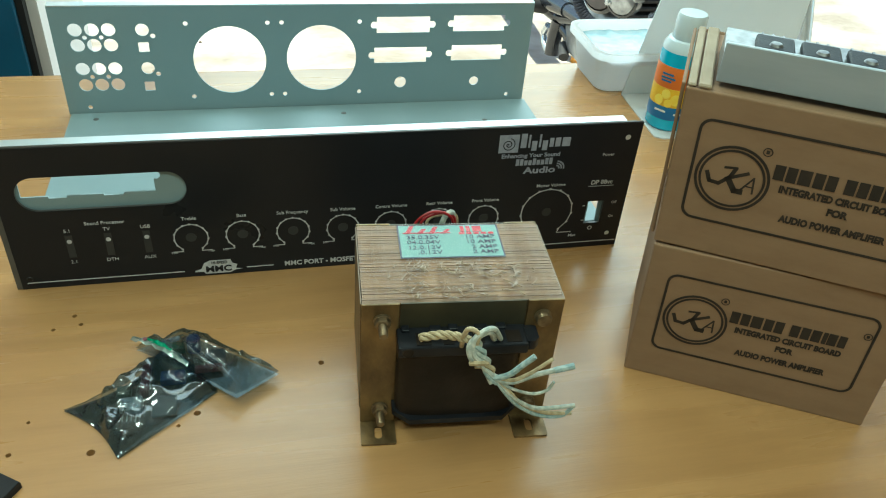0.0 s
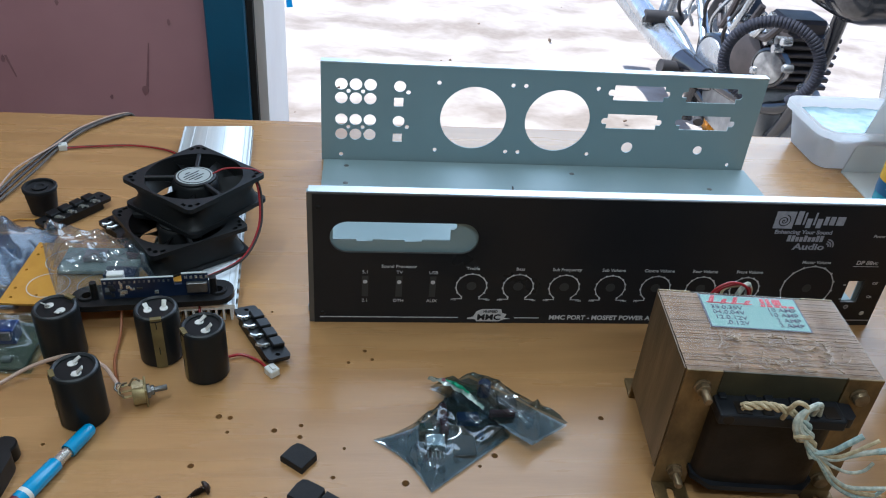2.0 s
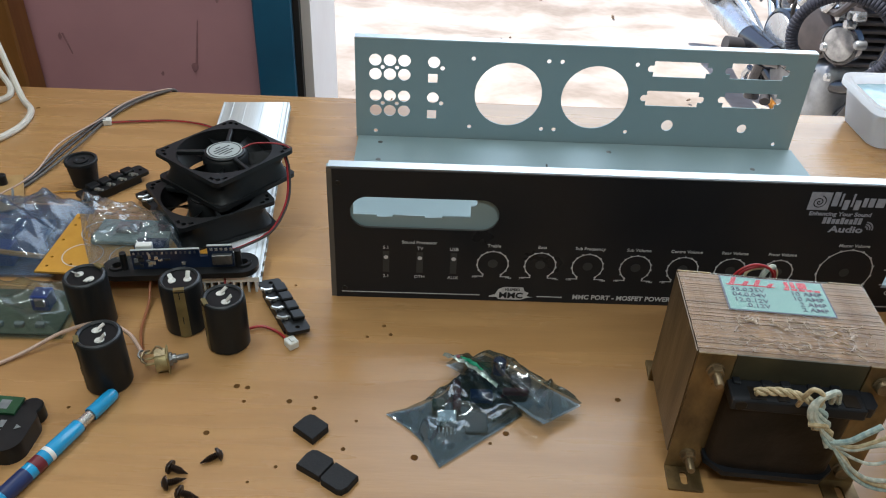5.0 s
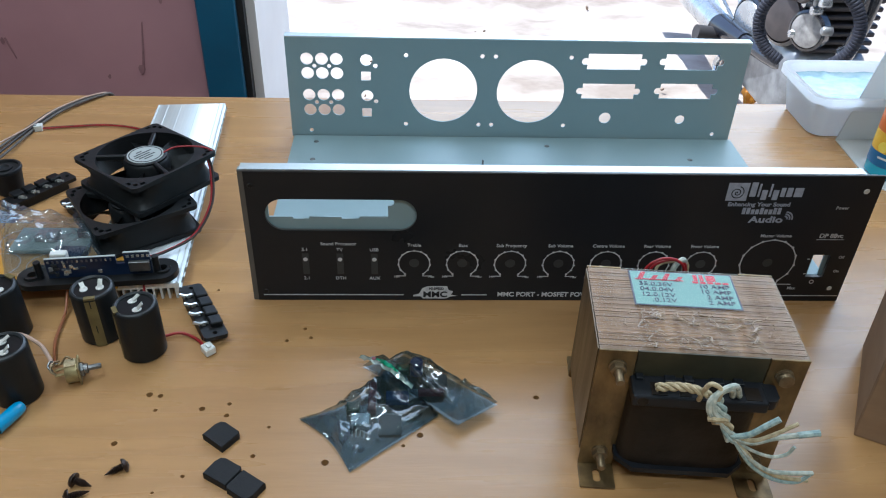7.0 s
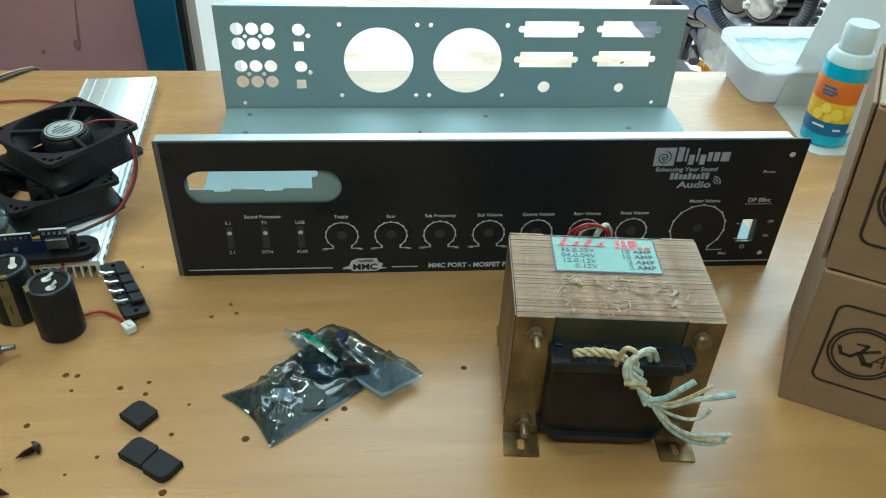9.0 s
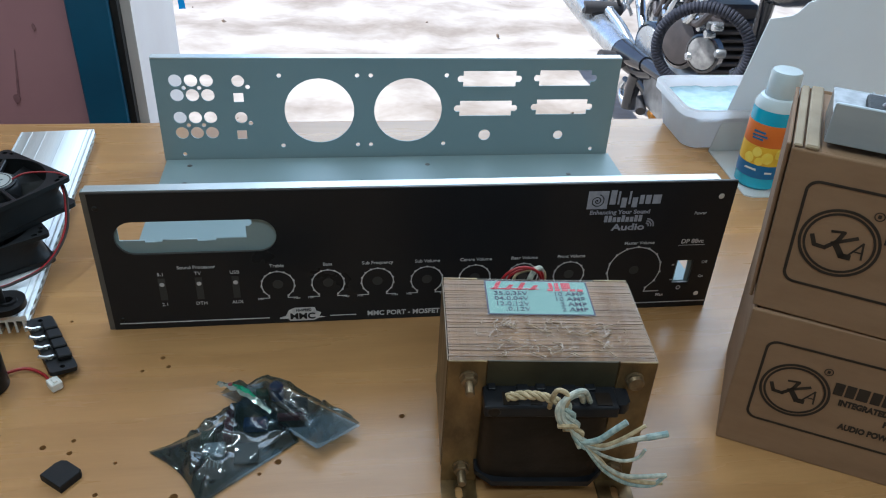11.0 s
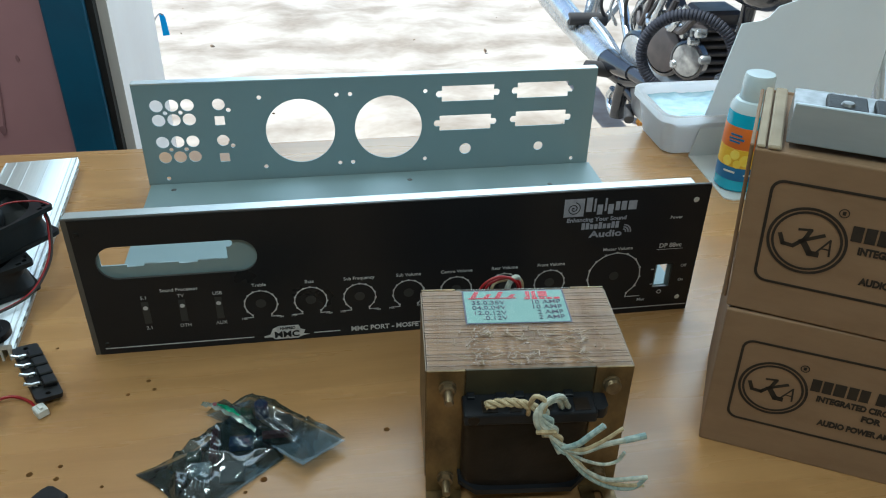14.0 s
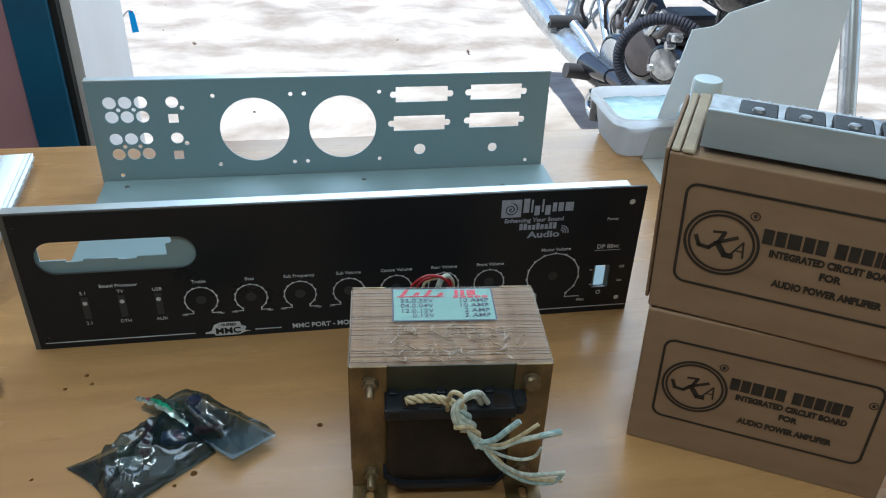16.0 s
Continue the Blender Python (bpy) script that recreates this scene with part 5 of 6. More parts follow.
# ---- film bags ----
def pouch(name, m, corners, height, seed, film, label, ridges=(), lumps=(), wr=0.003, n=54, coarse=26.0, rim=0.22, group="", bow=(0, 0), bow_near=(0, 0), crisp=0.0):
    """A creased film bag: a low pillow over four corners with flat sealed rims, long folds and its contents inside."""
    t = thing(name, m, label, "bag", group)
    c = [Vector((*q, 0)) for q in corners]
    bm = bmesh.new()
    for side in (1, 0):
        g = []
        for i in range(n + 1):
            u = i / n
            row = []
            for j in range(n + 1):
                v = j / n
                p = (c[0] * (1 - u) + c[1] * u) * (1 - v) + (c[3] * (1 - u) + c[2] * u) * v
                p = p + Vector((*bow, 0)) * (math.sin(math.pi * v) * (1 - u)) + Vector((*bow_near, 0)) * (math.sin(math.pi * u) * (1 - v))
                e = min(u, 1 - u, v, 1 - v)
                puff = min(1.0, max(0.0, (e - 0.03) / rim))
                puff = math.sin(puff * math.pi / 2) ** 0.8
                q = p * coarse
                soft = noise.noise((q.x * 0.6 + seed, q.y * 0.6, seed + 2))
                bend = 0.6 * noise.noise((q.x * 0.5, q.y * 0.5, seed + 31))
                long_fold = max(0.0, 1 - 3.2 * abs(noise.noise((q.x * 0.9 + q.y * 1.1 + bend + seed, (q.y - q.x) * 0.28, seed + 4))))
                cross_fold = max(0.0, 1 - 4.0 * abs(noise.noise(((q.x - q.y) * 1.2 + bend, (q.y + q.x) * 0.4 + seed, seed + 14))))
                z = height * puff * (0.75 + 0.5 * soft)
                z += wr * (long_fold + 0.7 * cross_fold) * min(1.0, e / 0.10 + 0.40)
                z += 0.28 * wr * noise.noise((q.x * 4.0, q.y * 4.0, seed + 20)) * min(1.0, e / 0.05 + 0.3)
                z += crisp * max(0.0, 1 - 3.0 * abs(noise.noise((q.x * 2.3 + bend, q.y * 2.3, seed + 40)))) * min(1.0, e / 0.08)
                z += sum(h * math.exp(-(((p.x - x) / rx) ** 2 + ((p.y - y) / ry) ** 2)) for x, y, rx, ry, h in lumps) * min(1, e / 0.06)
                for x0, y0, x1, y1, h, w in ridges:
                    dx, dy = x1 - x0, y1 - y0
                    k = min(1.0, max(0.0, ((p.x - x0) * dx + (p.y - y0) * dy) / (dx * dx + dy * dy)))
                    d = math.hypot(p.x - x0 - k * dx, p.y - y0 - k * dy)
                    z += h * max(0.0, 1 - d / w) ** 1.3 * min(1.0, e / 0.05 + 0.3)
                wob = 0.0018 * noise.noise((q.x * 0.9, q.y * 0.9, seed + 9))
                row.append(bm.verts.new((p.x + wob, p.y + wob, (0.0010 + max(z, 0)) if side else 0.0004)))
            g.append(row)
        for a, b in zip(g, g[1:]):
            for j in range(n):
                f = (a[j], a[j + 1], b[j + 1], b[j])
                bm.faces.new(f if side else f[::-1])
    part("film", bm, film, t, "", True)
    return t


def content(t, spec, mat, label=""):
    return part("content", boxes(spec, bevel=0.0006), mat, t, label)


bagA = pouch("static_bag", pose(0, 0, 0.0), [(-0.1700, -0.1160), (-0.1370, -0.1560), (-0.0860, -0.1150), (-0.1190, -0.0640)], 0.0085, 3, silver_foil,
             "grey see-through static-shield bag holding small electronic parts", [(-0.1450, -0.1200, -0.1430, -0.1470, 0.0045, 0.0060), (-0.1440, -0.1190, -0.1250, -0.0930, 0.0050, 0.0075), (-0.1440, -0.1190, -0.1180, -0.1200, 0.0030, 0.0070)],
             [(-0.132, -0.112, 0.014, 0.012, 0.004)], 0.0036, group="static bags", bow=(0.0100, -0.0075), bow_near=(0.0025, 0.0030), crisp=0.0006)
content(bagA, (-0.129, -0.124, -0.114, -0.090, 0.001, 0.0065), component_maroon, "maroon part")
content(bagA, (-0.139, -0.127, -0.126, -0.116, 0.001, 0.0060), solder, "silver part")
content(bagA, (-0.142, -0.134, -0.114, -0.106, 0.001, 0.0055), pcb_green)
content(bagA, (-0.118, -0.104, -0.106, -0.098, 0.001, 0.0065), component_blue)
content(bagA, (-0.122, -0.108, -0.130, -0.114, 0.001, 0.0020), chip_grey)
for k in range(5):
    content(bagA, (-0.138 + 0.0024 * k, -0.1372 + 0.0024 * k, -0.1325, -0.1262, 0.001, 0.0020), solder)
bagB = pouch("static_bag", pose(0, 0, 0.0060), [(-0.1330, -0.0770), (-0.0740, -0.1265), (-0.0490, -0.1105), (-0.1060, -0.0660)], 0.0070, 8, silver_foil,
             "grey see-through static-shield bag folded over another bag", [(-0.1330, -0.0720, -0.1040, -0.0960, 0.0055, 0.0055), (-0.1040, -0.0960, -0.0750, -0.1235, 0.0045, 0.0080), (-0.0745, -0.1230, -0.0690, -0.1040, 0.0050, 0.0045), (-0.1000, -0.0860, -0.0700, -0.1080, 0.0040, 0.0070)],
             [(-0.098, -0.083, 0.012, 0.009, 0.003)], 0.0032, rim=0.16, group="static bags", crisp=0.0006)
part("content", lathe([(0, 0.001), (0.0042, 0.001), (0.0042, 0.0105), (0.0036, 0.0112), (0, 0.0108)], 18, Matrix.Translation((-0.099, -0.083, 0))), component_blue, bagB, "dark blue can part", True)
content(bagB, (-0.092, -0.080, -0.099, -0.090, 0.001, 0.0070), dark_slot)
content(bagB, (-0.098, -0.082, -0.1045, -0.1010, 0.001, 0.0055), component_maroon)
content(bagB, (-0.112, -0.104, -0.086, -0.079, 0.001, 0.0060), pcb_green)
bm = bmesh.new()
edge = []
for k in range(17):
    t = k / 16
    c0 = Vector((-0.1350 + 0.0340 * t, -0.0760 - 0.0250 * t, 0.0055 + 0.0085 * math.sin(math.pi * min(1, 0.15 + t * 0.8)) + 0.0007 * math.sin(k * 2.1)))
    w = 0.0031 * (0.55 + 0.45 * math.sin(math.pi * t)) + 0.0002 * math.sin(k * 3.3)
    edge.append([bm.verts.new(c0 + Vector((w * 0.62 * s, w * 0.78 * s, -0.0016 * s * s - 0.0005 * s + 0.0007 * math.sin(k * 1.7 + 4 * s)))) for s in (-1, -0.4, 0.3, 1)])
for a0, b0 in zip(edge, edge[1:]):
    for j in range(3):
        bm.faces.new((a0[j], a0[j + 1], b0[j + 1], b0[j]))
bmesh.ops.solidify(bm, geom=bm.faces[:], thickness=0.0004)
part("sealed_end", bm, shield_fold, bagB, "shiny folded bag end", True)
# green sheen of the folded film, laid on as a coloured strip
bm = bmesh.new()
edge = []
for k in range(9):
    t = 0.30 + 0.42 * k / 8
    c0 = Vector((-0.1350 + 0.0340 * t, -0.0760 - 0.0250 * t, 0.0064 + 0.0085 * math.sin(math.pi * min(1, 0.15 + t * 0.8)) + 0.0004 * math.sin(k * 2.6)))
    w = 0.0017 * (0.35 + 0.65 * math.sin(math.pi * k / 8)) + 0.0003 * math.sin(k * 4.1)
    edge.append([bm.verts.new(c0 + Vector((w * 0.62 * q, w * 0.78 * q, -0.0005 * q * q))) for q in (-1, 0, 1)])
for a0, b0 in zip(edge, edge[1:]):
    for j in range(2):
        bm.faces.new((a0[j], a0[j + 1], b0[j + 1], b0[j]))
bmesh.ops.solidify(bm, geom=bm.faces[:], thickness=0.0005)
part("green_sheen", bm, fold_green, bagB, "bright green sheen on the fold, put in as colour", True)
part("printed_dot", lathe([(0, 0.0003), (0.0014, 0.0002), (0.0015, 0)], 12, Matrix.Translation((-0.1260, -0.0835, 0.0140))), component_maroon, bagB, "small magenta printed dot")

bag_top = pouch("clear_bag", pose(0, 0, 0.0165), [(-0.3900, 0.0020), (-0.3190, 0.0150), (-0.3500, 0.0680), (-0.4280, 0.0820)], 0.0190, 12, bag_film,
                "crinkled clear plastic bag of parts on yellow board", [(-0.3880, 0.0060, -0.3500, 0.0230, 0.0050, 0.0090), (-0.4120, 0.0640, -0.3890, 0.0380, 0.0050, 0.0080), (-0.3300, 0.0200, -0.3400, 0.0560, 0.0045, 0.0070)],
                wr=0.0045, coarse=30, rim=0.15, group="clear bags", crisp=0.0016)
content(bag_top, (-0.398, -0.342, 0.030, 0.060, 0.001, 0.0045), pale_board, "pale grey-green circuit board")
content(bag_top, (-0.362, -0.340, 0.018, 0.030, 0.001, 0.0090), pcb_blue)
content(bag_top, (-0.352, -0.340, 0.045, 0.056, 0.0045, 0.0110), dark_slot)
content(bag_top, (-0.382, -0.366, 0.040, 0.052, 0.0045, 0.0090), chip_grey)
bag_left = pouch("clear_bag", pose(0, 0, 0.001), [(-0.5300, 0.0060), (-0.4210, 0.0100), (-0.4230, 0.1060), (-0.5350, 0.1100)], 0.0200, 17, bag_film_blue,
                 "crinkled bluish plastic bag of circuit boards", [(-0.4600, 0.1000, -0.4400, 0.0660, 0.0060, 0.0100), (-0.4900, 0.0700, -0.4450, 0.0480, 0.0060, 0.0110), (-0.4500, 0.1020, -0.4700, 0.0600, 0.0050, 0.0090)],
                 wr=0.0042, coarse=22, group="clear bags", crisp=0.0016)
content(bag_left, (-0.510, -0.445, 0.030, 0.078, 0.001, 0.0060), pcb_blue)
content(bag_left, (-0.500, -0.485, 0.040, 0.062, 0.006, 0.0160), dark_slot)
content(bag_left, (-0.470, -0.455, 0.020, 0.035, 0.001, 0.0160), component_blue)
content(bag_left, (-0.480, -0.470, 0.055, 0.062, 0.006, 0.0110), chip_grey)
part("content", tube([(-0.525, 0.018, 0.012), (-0.49, 0.022, 0.016), (-0.45, 0.019, 0.014), (-0.432, 0.024, 0.008)], 0.002, 6), pcb_yellow, bag_left, "yellow wire inside bag", True)
bag_low = pouch("clear_bag", pose(0, 0, 0.001), [(-0.4900, -0.0600), (-0.3890, -0.0570), (-0.3900, -0.0040), (-0.4900, 0.0000)], 0.0190, 23, bag_film_thin,
                "clear plastic bag holding a dull grey-green circuit board", [(-0.4500, -0.0500, -0.4000, -0.0100, 0.0040, 0.0080)], wr=0.0030, coarse=28, group="clear bags")
content(bag_low, (-0.485, -0.394, -0.055, -0.008, 0.001, 0.0028), pcb_dull, "dull grey-green circuit board")
for x, y in ((-0.458, -0.030), (-0.412, -0.027)):
    content(bag_low, (x - 0.007, x + 0.005, y - 0.005, y + 0.007, 0.0028, 0.0150), component_blue)
    part("content", boxes((x - 0.003, x + 0.003, y - 0.007, y - 0.005, 0.008, 0.014)), dark_metal, bag_low)
for k in range(6):
    content(bag_low, (-0.480 + 0.014 * k, -0.474 + 0.014 * k, -0.050, -0.046, 0.0028, 0.0062), chip_grey)

# pen
pa, pb = Vector((-0.3375, -0.1080, 0.0051)), Vector((-0.3790, -0.2050, 0.0051))
ax = (pb - pa).normalized()
pen = thing("marker_pen", Matrix.Translation(pa) @ ax.to_track_quat('Z', 'Y').to_matrix().to_4x4(), "sky blue plastic pen with clear grip window", "pen")
part("cap", lathe([(0, 0.0), (0.00311, 0.0002), (0.00414, 0.0020), (0.00444, 0.0060), (0.00451, 0.0200), (0.00414, 0.0204)], 20), pen_blue, pen, "", True)
part("window", lathe([(0.00326, 0.0200), (0.00340, 0.0300)], 20), solder, pen, "silvery window with ink tip", True)
part("barrel", lathe([(0.00414, 0.0296), (0.00459, 0.0302), (0.00481, 0.0520), (0.00481, 0.1080), (0.00407, 0.1095), (0, 0.1095)], 20), pen_blue, pen, "", True)
part("ring", lathe([(0.00488, 0.0520), (0.00496, 0.0522), (0.00496, 0.0545), (0.00488, 0.0547)], 20), white_plastic, pen, "white printed ring", True)
part("print_bar", lathe([(0.00492, 0.0585), (0.00494, 0.0590), (0.00494, 0.0640), (0.00492, 0.0645)], 20), component_maroon, pen, "dark red printed band", True)
part("print_bar", lathe([(0.00492, 0.0690), (0.00494, 0.0695), (0.00494, 0.0850), (0.00492, 0.0855)], 20), blue_ink, pen, "dark printed band", True)

# black module with a green board, at the pile's near end
ch = thing("black_module", pose(-0.4030, -0.1400, 0, 0, 0, -4), "black rounded plastic module with green circuit board edge", "module")
part("housing", plate([rounded(-0.040, 0.0310, -0.0200, 0.0140, 0.0100, 8)], 0.0120, Matrix()), black_plastic, ch)
part("ear", lathe([(0, 0.0), (0.0070, 0.0), (0.0070, 0.0095), (0.0062, 0.0105), (0, 0.0105)], 20, Matrix.Translation((0.0220, 0.0160, 0))), black_plastic, ch, "", True)
part("board", boxes((-0.040, 0.0180, 0.0060, 0.0190, 0.0122, 0.0138)), pcb_green, ch, "green circuit board")
part("moulded_mark", plate([circle(0.0235, -0.0020, 0.0022, 3)], 0.0002, Matrix.Translation((0, 0, 0.0121))), chip_grey, ch)
for k in range(2):
    part("print_bar", plate([rect(0.0120, 0.0155, -0.0030 - 0.007 * k, 0.0022 - 0.007 * k)], 0.0001, Matrix.Translation((0, 0, 0.0121))), chip_grey, ch)
for k in range(3):
    part("print_bar", plate([rect(-0.012 + 0.009 * k, -0.006 + 0.009 * k, 0.0090, 0.0160)], 0.0001, Matrix.Translation((0, 0, 0.0139))), chip_grey, ch)


# foam pads and screws
def pad(m, label):
    t = thing("foam_pad", m, label, "pad", "black foam pads")
    bm = bmesh.new()
    out = [(-0.0074, -0.0083), (0.0058, -0.0083), (0.0074, -0.0066), (0.0074, 0.0046), (0.0060, 0.0074), (0.0022, 0.0086), (-0.0074, 0.0083)]
    low, mid, top = [[bm.verts.new((x * k, y * k, z)) for x, y in out] for k, z in ((1.0, 0.0), (1.0, 0.0041), (0.95, 0.0048))]
    for a, b in ((low, mid), (mid, top)):
        for k in range(len(out)):
            bm.faces.new((a[k], a[(k + 1) % len(out)], b[(k + 1) % len(out)], b[k]))
    bm.faces.new(top)
    bm.faces.new(low[::-1])
    part("pad", bm, rubber, t)
    return t


pad(pose(-0.2140, -0.1305, 0, 0, 0, 52), "black rubber foam pad lying on the table")
pad(pose(-0.2080, -0.1575, 0, 0, 0, 58), "black rubber foam pad touching another pad")
pad(pose(-0.1941, -0.1678, 0.0, 0, 0, -125), "black rubber foam pad touching another pad")


def screw(x, y, turn, label):
    t = thing("wood_screw", pose(x, y, 0.0030, 0, 0, turn) @ pose(0, 0, 0, 0, 97, 0), label, "screw", "black screws")
    part("head", lathe([(0, -0.0016), (0.0022, -0.0014), (0.0038, -0.0004), (0.0042, 0.0006), (0.0040, 0.0012), (0.0016, 0.0014)], 18), screw_black, t, "", True)
    part("cross_slot", boxes((-0.0016, 0.0016, -0.0004, 0.0004, -0.0019, -0.0012), (-0.0004, 0.0004, -0.0016, 0.0016, -0.0019, -0.0012)), dark_slot, t)
    prof = [(0.0016, 0.0010)]
    for k in range(9):
        z = 0.0018 + 0.0010 * k
        r = 0.0021 * (1 - max(0, k - 4) * 0.16)
        prof += [(r * 0.72, z), (r, z + 0.0005)]
    part("thread", lathe(prof + [(0, 0.0118)], 12), screw_black, t, "", True)


screw(-0.2640, -0.1520, 212, "short black countersunk screw lying on the table")
screw(-0.2895, -0.1620, -18, "short black countersunk screw beside two others")
screw(-0.2890, -0.1735, 25, "short black countersunk screw beside two others")
screw(-0.2800, -0.1790, -12, "short black countersunk screw beside two others")

# ---- things at the back of the table and on the cartons ----
amp = thing("amplifier_board", UPPER @ pose(-0.0050, 0, HIGH + 0.0026), "grey aluminium heat sink block with black transistors screwed down", "amplifier")
dull_alu = material("dull_grey_aluminium", (0.40, 0.44, 0.48), 0.5, 0.25, (0.33, 0.37, 0.41), 14, (1, 6, 6), 0.06, 200)
part("front_wall", boxes((0.0135, 0.1430, 0.0080, 0.0105, 0.0, 0.0205), bevel=0.0005), dull_alu, amp)
part("deck", boxes((0.0135, 0.1430, 0.0106, 0.0480, 0.0, 0.0150), bevel=0.0005), dark_metal, amp)
for k in range(5):
    x = 0.0280 + k * 0.0222
    tr = part("transistor", boxes((x, x + 0.0186, 0.0125, 0.0330, 0.0151, 0.0196), bevel=0.0008), rubber, amp, "black power transistor")
    part("screw_head", lathe([(0, 0.0212), (0.0026, 0.0208), (0.0034, 0.0196)], 14, Matrix.Translation((x + 0.0093, 0.0190, 0))), dark_metal, tr, "", True)
    for j in range(3):
        part("leg", boxes((x + 0.0030 + 0.0052 * j, x + 0.0042 + 0.0052 * j, 0.0330, 0.0440, 0.0160, 0.0168)), dark_metal, tr)

sheet_white = translucent(material("white_glossy_sheet", (0.74, 0.76, 0.76), 0.32, 0, (0.68, 0.70, 0.70), 10), 0.30)
sh = thing("folded_white_sheet", pose(0, 0, 0), "white plastic sheet folded upright behind a blue bottle", "sheet")
part("upright", plate([[(0.329, 0.0014), (0.520, 0.0014), (0.520, 0.176), (0.430, 0.168), (0.392, 0.156), (0.384, 0.146), (0.378, 0.143), (0.357, 0.140)]], 0.0014, Matrix.Translation((0, 0.2570, 0)) @ STAND), sheet_white, sh)
part("base", plate([[(0.3290, 0.2570), (0.3245, 0.1630), (0.3320, 0.1580), (0.520, 0.1560), (0.520, 0.2570)]], 0.0012), sheet_white, sh)

tubmat = translucent(material("milky_plastic", (0.86, 0.85, 0.87), 0.35, 0, (0.80, 0.79, 0.82), 12), 0.80)
lidmat = material("pale_blue_film", (0.24, 0.40, 0.47), 0.18, 0, (0.44, 0.57, 0.62), 40, bump=0.5, bump_scale=45)
tub = thing("plastic_tub", pose(0.370, 0.300, 0), "milky white plastic food tub with pale blue film inside", "tub")
bm = bmesh.new()
rings = []
for hx, hy, r, z in ((0.062, 0.034, 0.012, 0.0), (0.0655, 0.0375, 0.014, 0.002), (0.073, 0.0460, 0.017, 0.0400), (0.078, 0.0510, 0.019, 0.0405), (0.078, 0.0510, 0.019, 0.0475), (0.0755, 0.0485, 0.018, 0.0485), (0.071, 0.0450, 0.016, 0.0470), (0.069, 0.043, 0.016, 0.0370)):
    rings.append([bm.verts.new((x, y, z)) for x, y in rounded(-hx, hx, -hy, hy, r, 6)])
for a, b in zip(rings, rings[1:]):
    for k in range(len(a)):
        bm.faces.new((a[k], a[(k + 1) % len(a)], b[(k + 1) % len(a)], b[k]))
bm.faces.new(rings[0][::-1])
part("body", bm, tubmat, tub, "", True)
bm = bmesh.new()
bmesh.ops.create_grid(bm, x_segments=40, y_segments=28, size=0.5, matrix=Matrix.Translation((0, 0, 0.0372)) @ Matrix.Diagonal((0.138, 0.085, 1, 1)))
for v in bm.verts:
    v.co.z += 0.003 * max(0, noise.noise((v.co.x * 60, v.co.y * 60, 2))) + 0.002 * max(0, noise.noise((v.co.x * 130, v.co.y * 130, 7)))
part("film", bm, lidmat, tub, "crumpled pale blue film", True)

bot_blue = material("clear_blue_plastic", (0.02, 0.34, 0.52), 0.12, 0, (0.03, 0.42, 0.60), 20, coat=0.4)
bot_clear = material("frosted_clear_plastic", (0.62, 0.70, 0.74), 0.2, 0, (0.55, 0.62, 0.66), 20)
lab_orange = material("orange_label", (0.70, 0.17, 0.02), 0.35, 0, (0.62, 0.13, 0.015), 40)
lab_yellow = material("yellow_label", (0.78, 0.50, 0.03), 0.35, 0, (0.66, 0.36, 0.02), 90)
lab_blue = material("blue_label", (0.01, 0.14, 0.34), 0.35)
lemon = material("pale_lemon_print", (0.82, 0.66, 0.12), 0.35, 0, (0.80, 0.56, 0.05), 120)
bottle = thing("spray_bottle", pose(0.3485, 0.1890, 0.0013) @ Matrix.Diagonal((0.95, 0.95, 1.03, 1.0)), "blue plastic bottle with orange and yellow label and frosted cap", "bottle")
part("body", lathe([(0, 0.0), (0.0195, 0.0), (0.0220, 0.0025), (0.0220, 0.0740), (0.0212, 0.0780), (0, 0.0780)], 36), bot_blue, bottle, "", True)
part("shoulder", lathe([(0.0216, 0.0765), (0.0214, 0.0800), (0.0180, 0.0860), (0.0150, 0.0870)], 36), bot_clear, bottle, "frosted clear shoulder", True)
part("cap", lathe([(0.0142, 0.0862), (0.0148, 0.0870), (0.0146, 0.1070), (0.0134, 0.1098), (0, 0.1100)], 36), bot_clear, bottle, "frosted white cap", True)
part("label", lathe([(0.0222, 0.0430), (0.0224, 0.0435), (0.0224, 0.0635), (0.0222, 0.0640)], 36), lab_orange, bottle, "orange label band", True)
part("label", lathe([(0.0222, 0.0250), (0.0224, 0.0252), (0.0224, 0.0430), (0.0222, 0.0432)], 36), lab_yellow, bottle, "yellow fruit label band", True)
part("label", lathe([(0.0222, 0.0120), (0.0224, 0.0122), (0.0224, 0.0249), (0.0222, 0.0250)], 36), lab_blue, bottle, "dark blue label band", True)
for k, (a, z, r) in enumerate(((250, 0.0330, 0.0056), (222, 0.0375, 0.0046), (205, 0.0305, 0.0050), (278, 0.0375, 0.0048), (232, 0.0290, 0.0040))):
    part("fruit_print", plate([circle(0, 0, r, 20)], 0.0004, Matrix.Rotation(radians(a + 90), 4, 'Z') @ Matrix.Translation((0, -0.0221 - 0.0001 * k, z)) @ STAND), lemon, bottle)
for k, (a, z, w) in enumerate(((215, 0.0565, 0.006), (218, 0.0530, 0.0075), (214, 0.0500, 0.0055), (216, 0.0205, 0.006), (262, 0.0185, 0.0035))):
    part("print_bar", plate([rect(-w, w, -0.0009, 0.0009)], 0.0004, Matrix.Rotation(radians(a + 90), 4, 'Z') @ Matrix.Translation((0, -0.0221, z)) @ STAND), white_plastic if k > 2 else lab_blue, bottle)

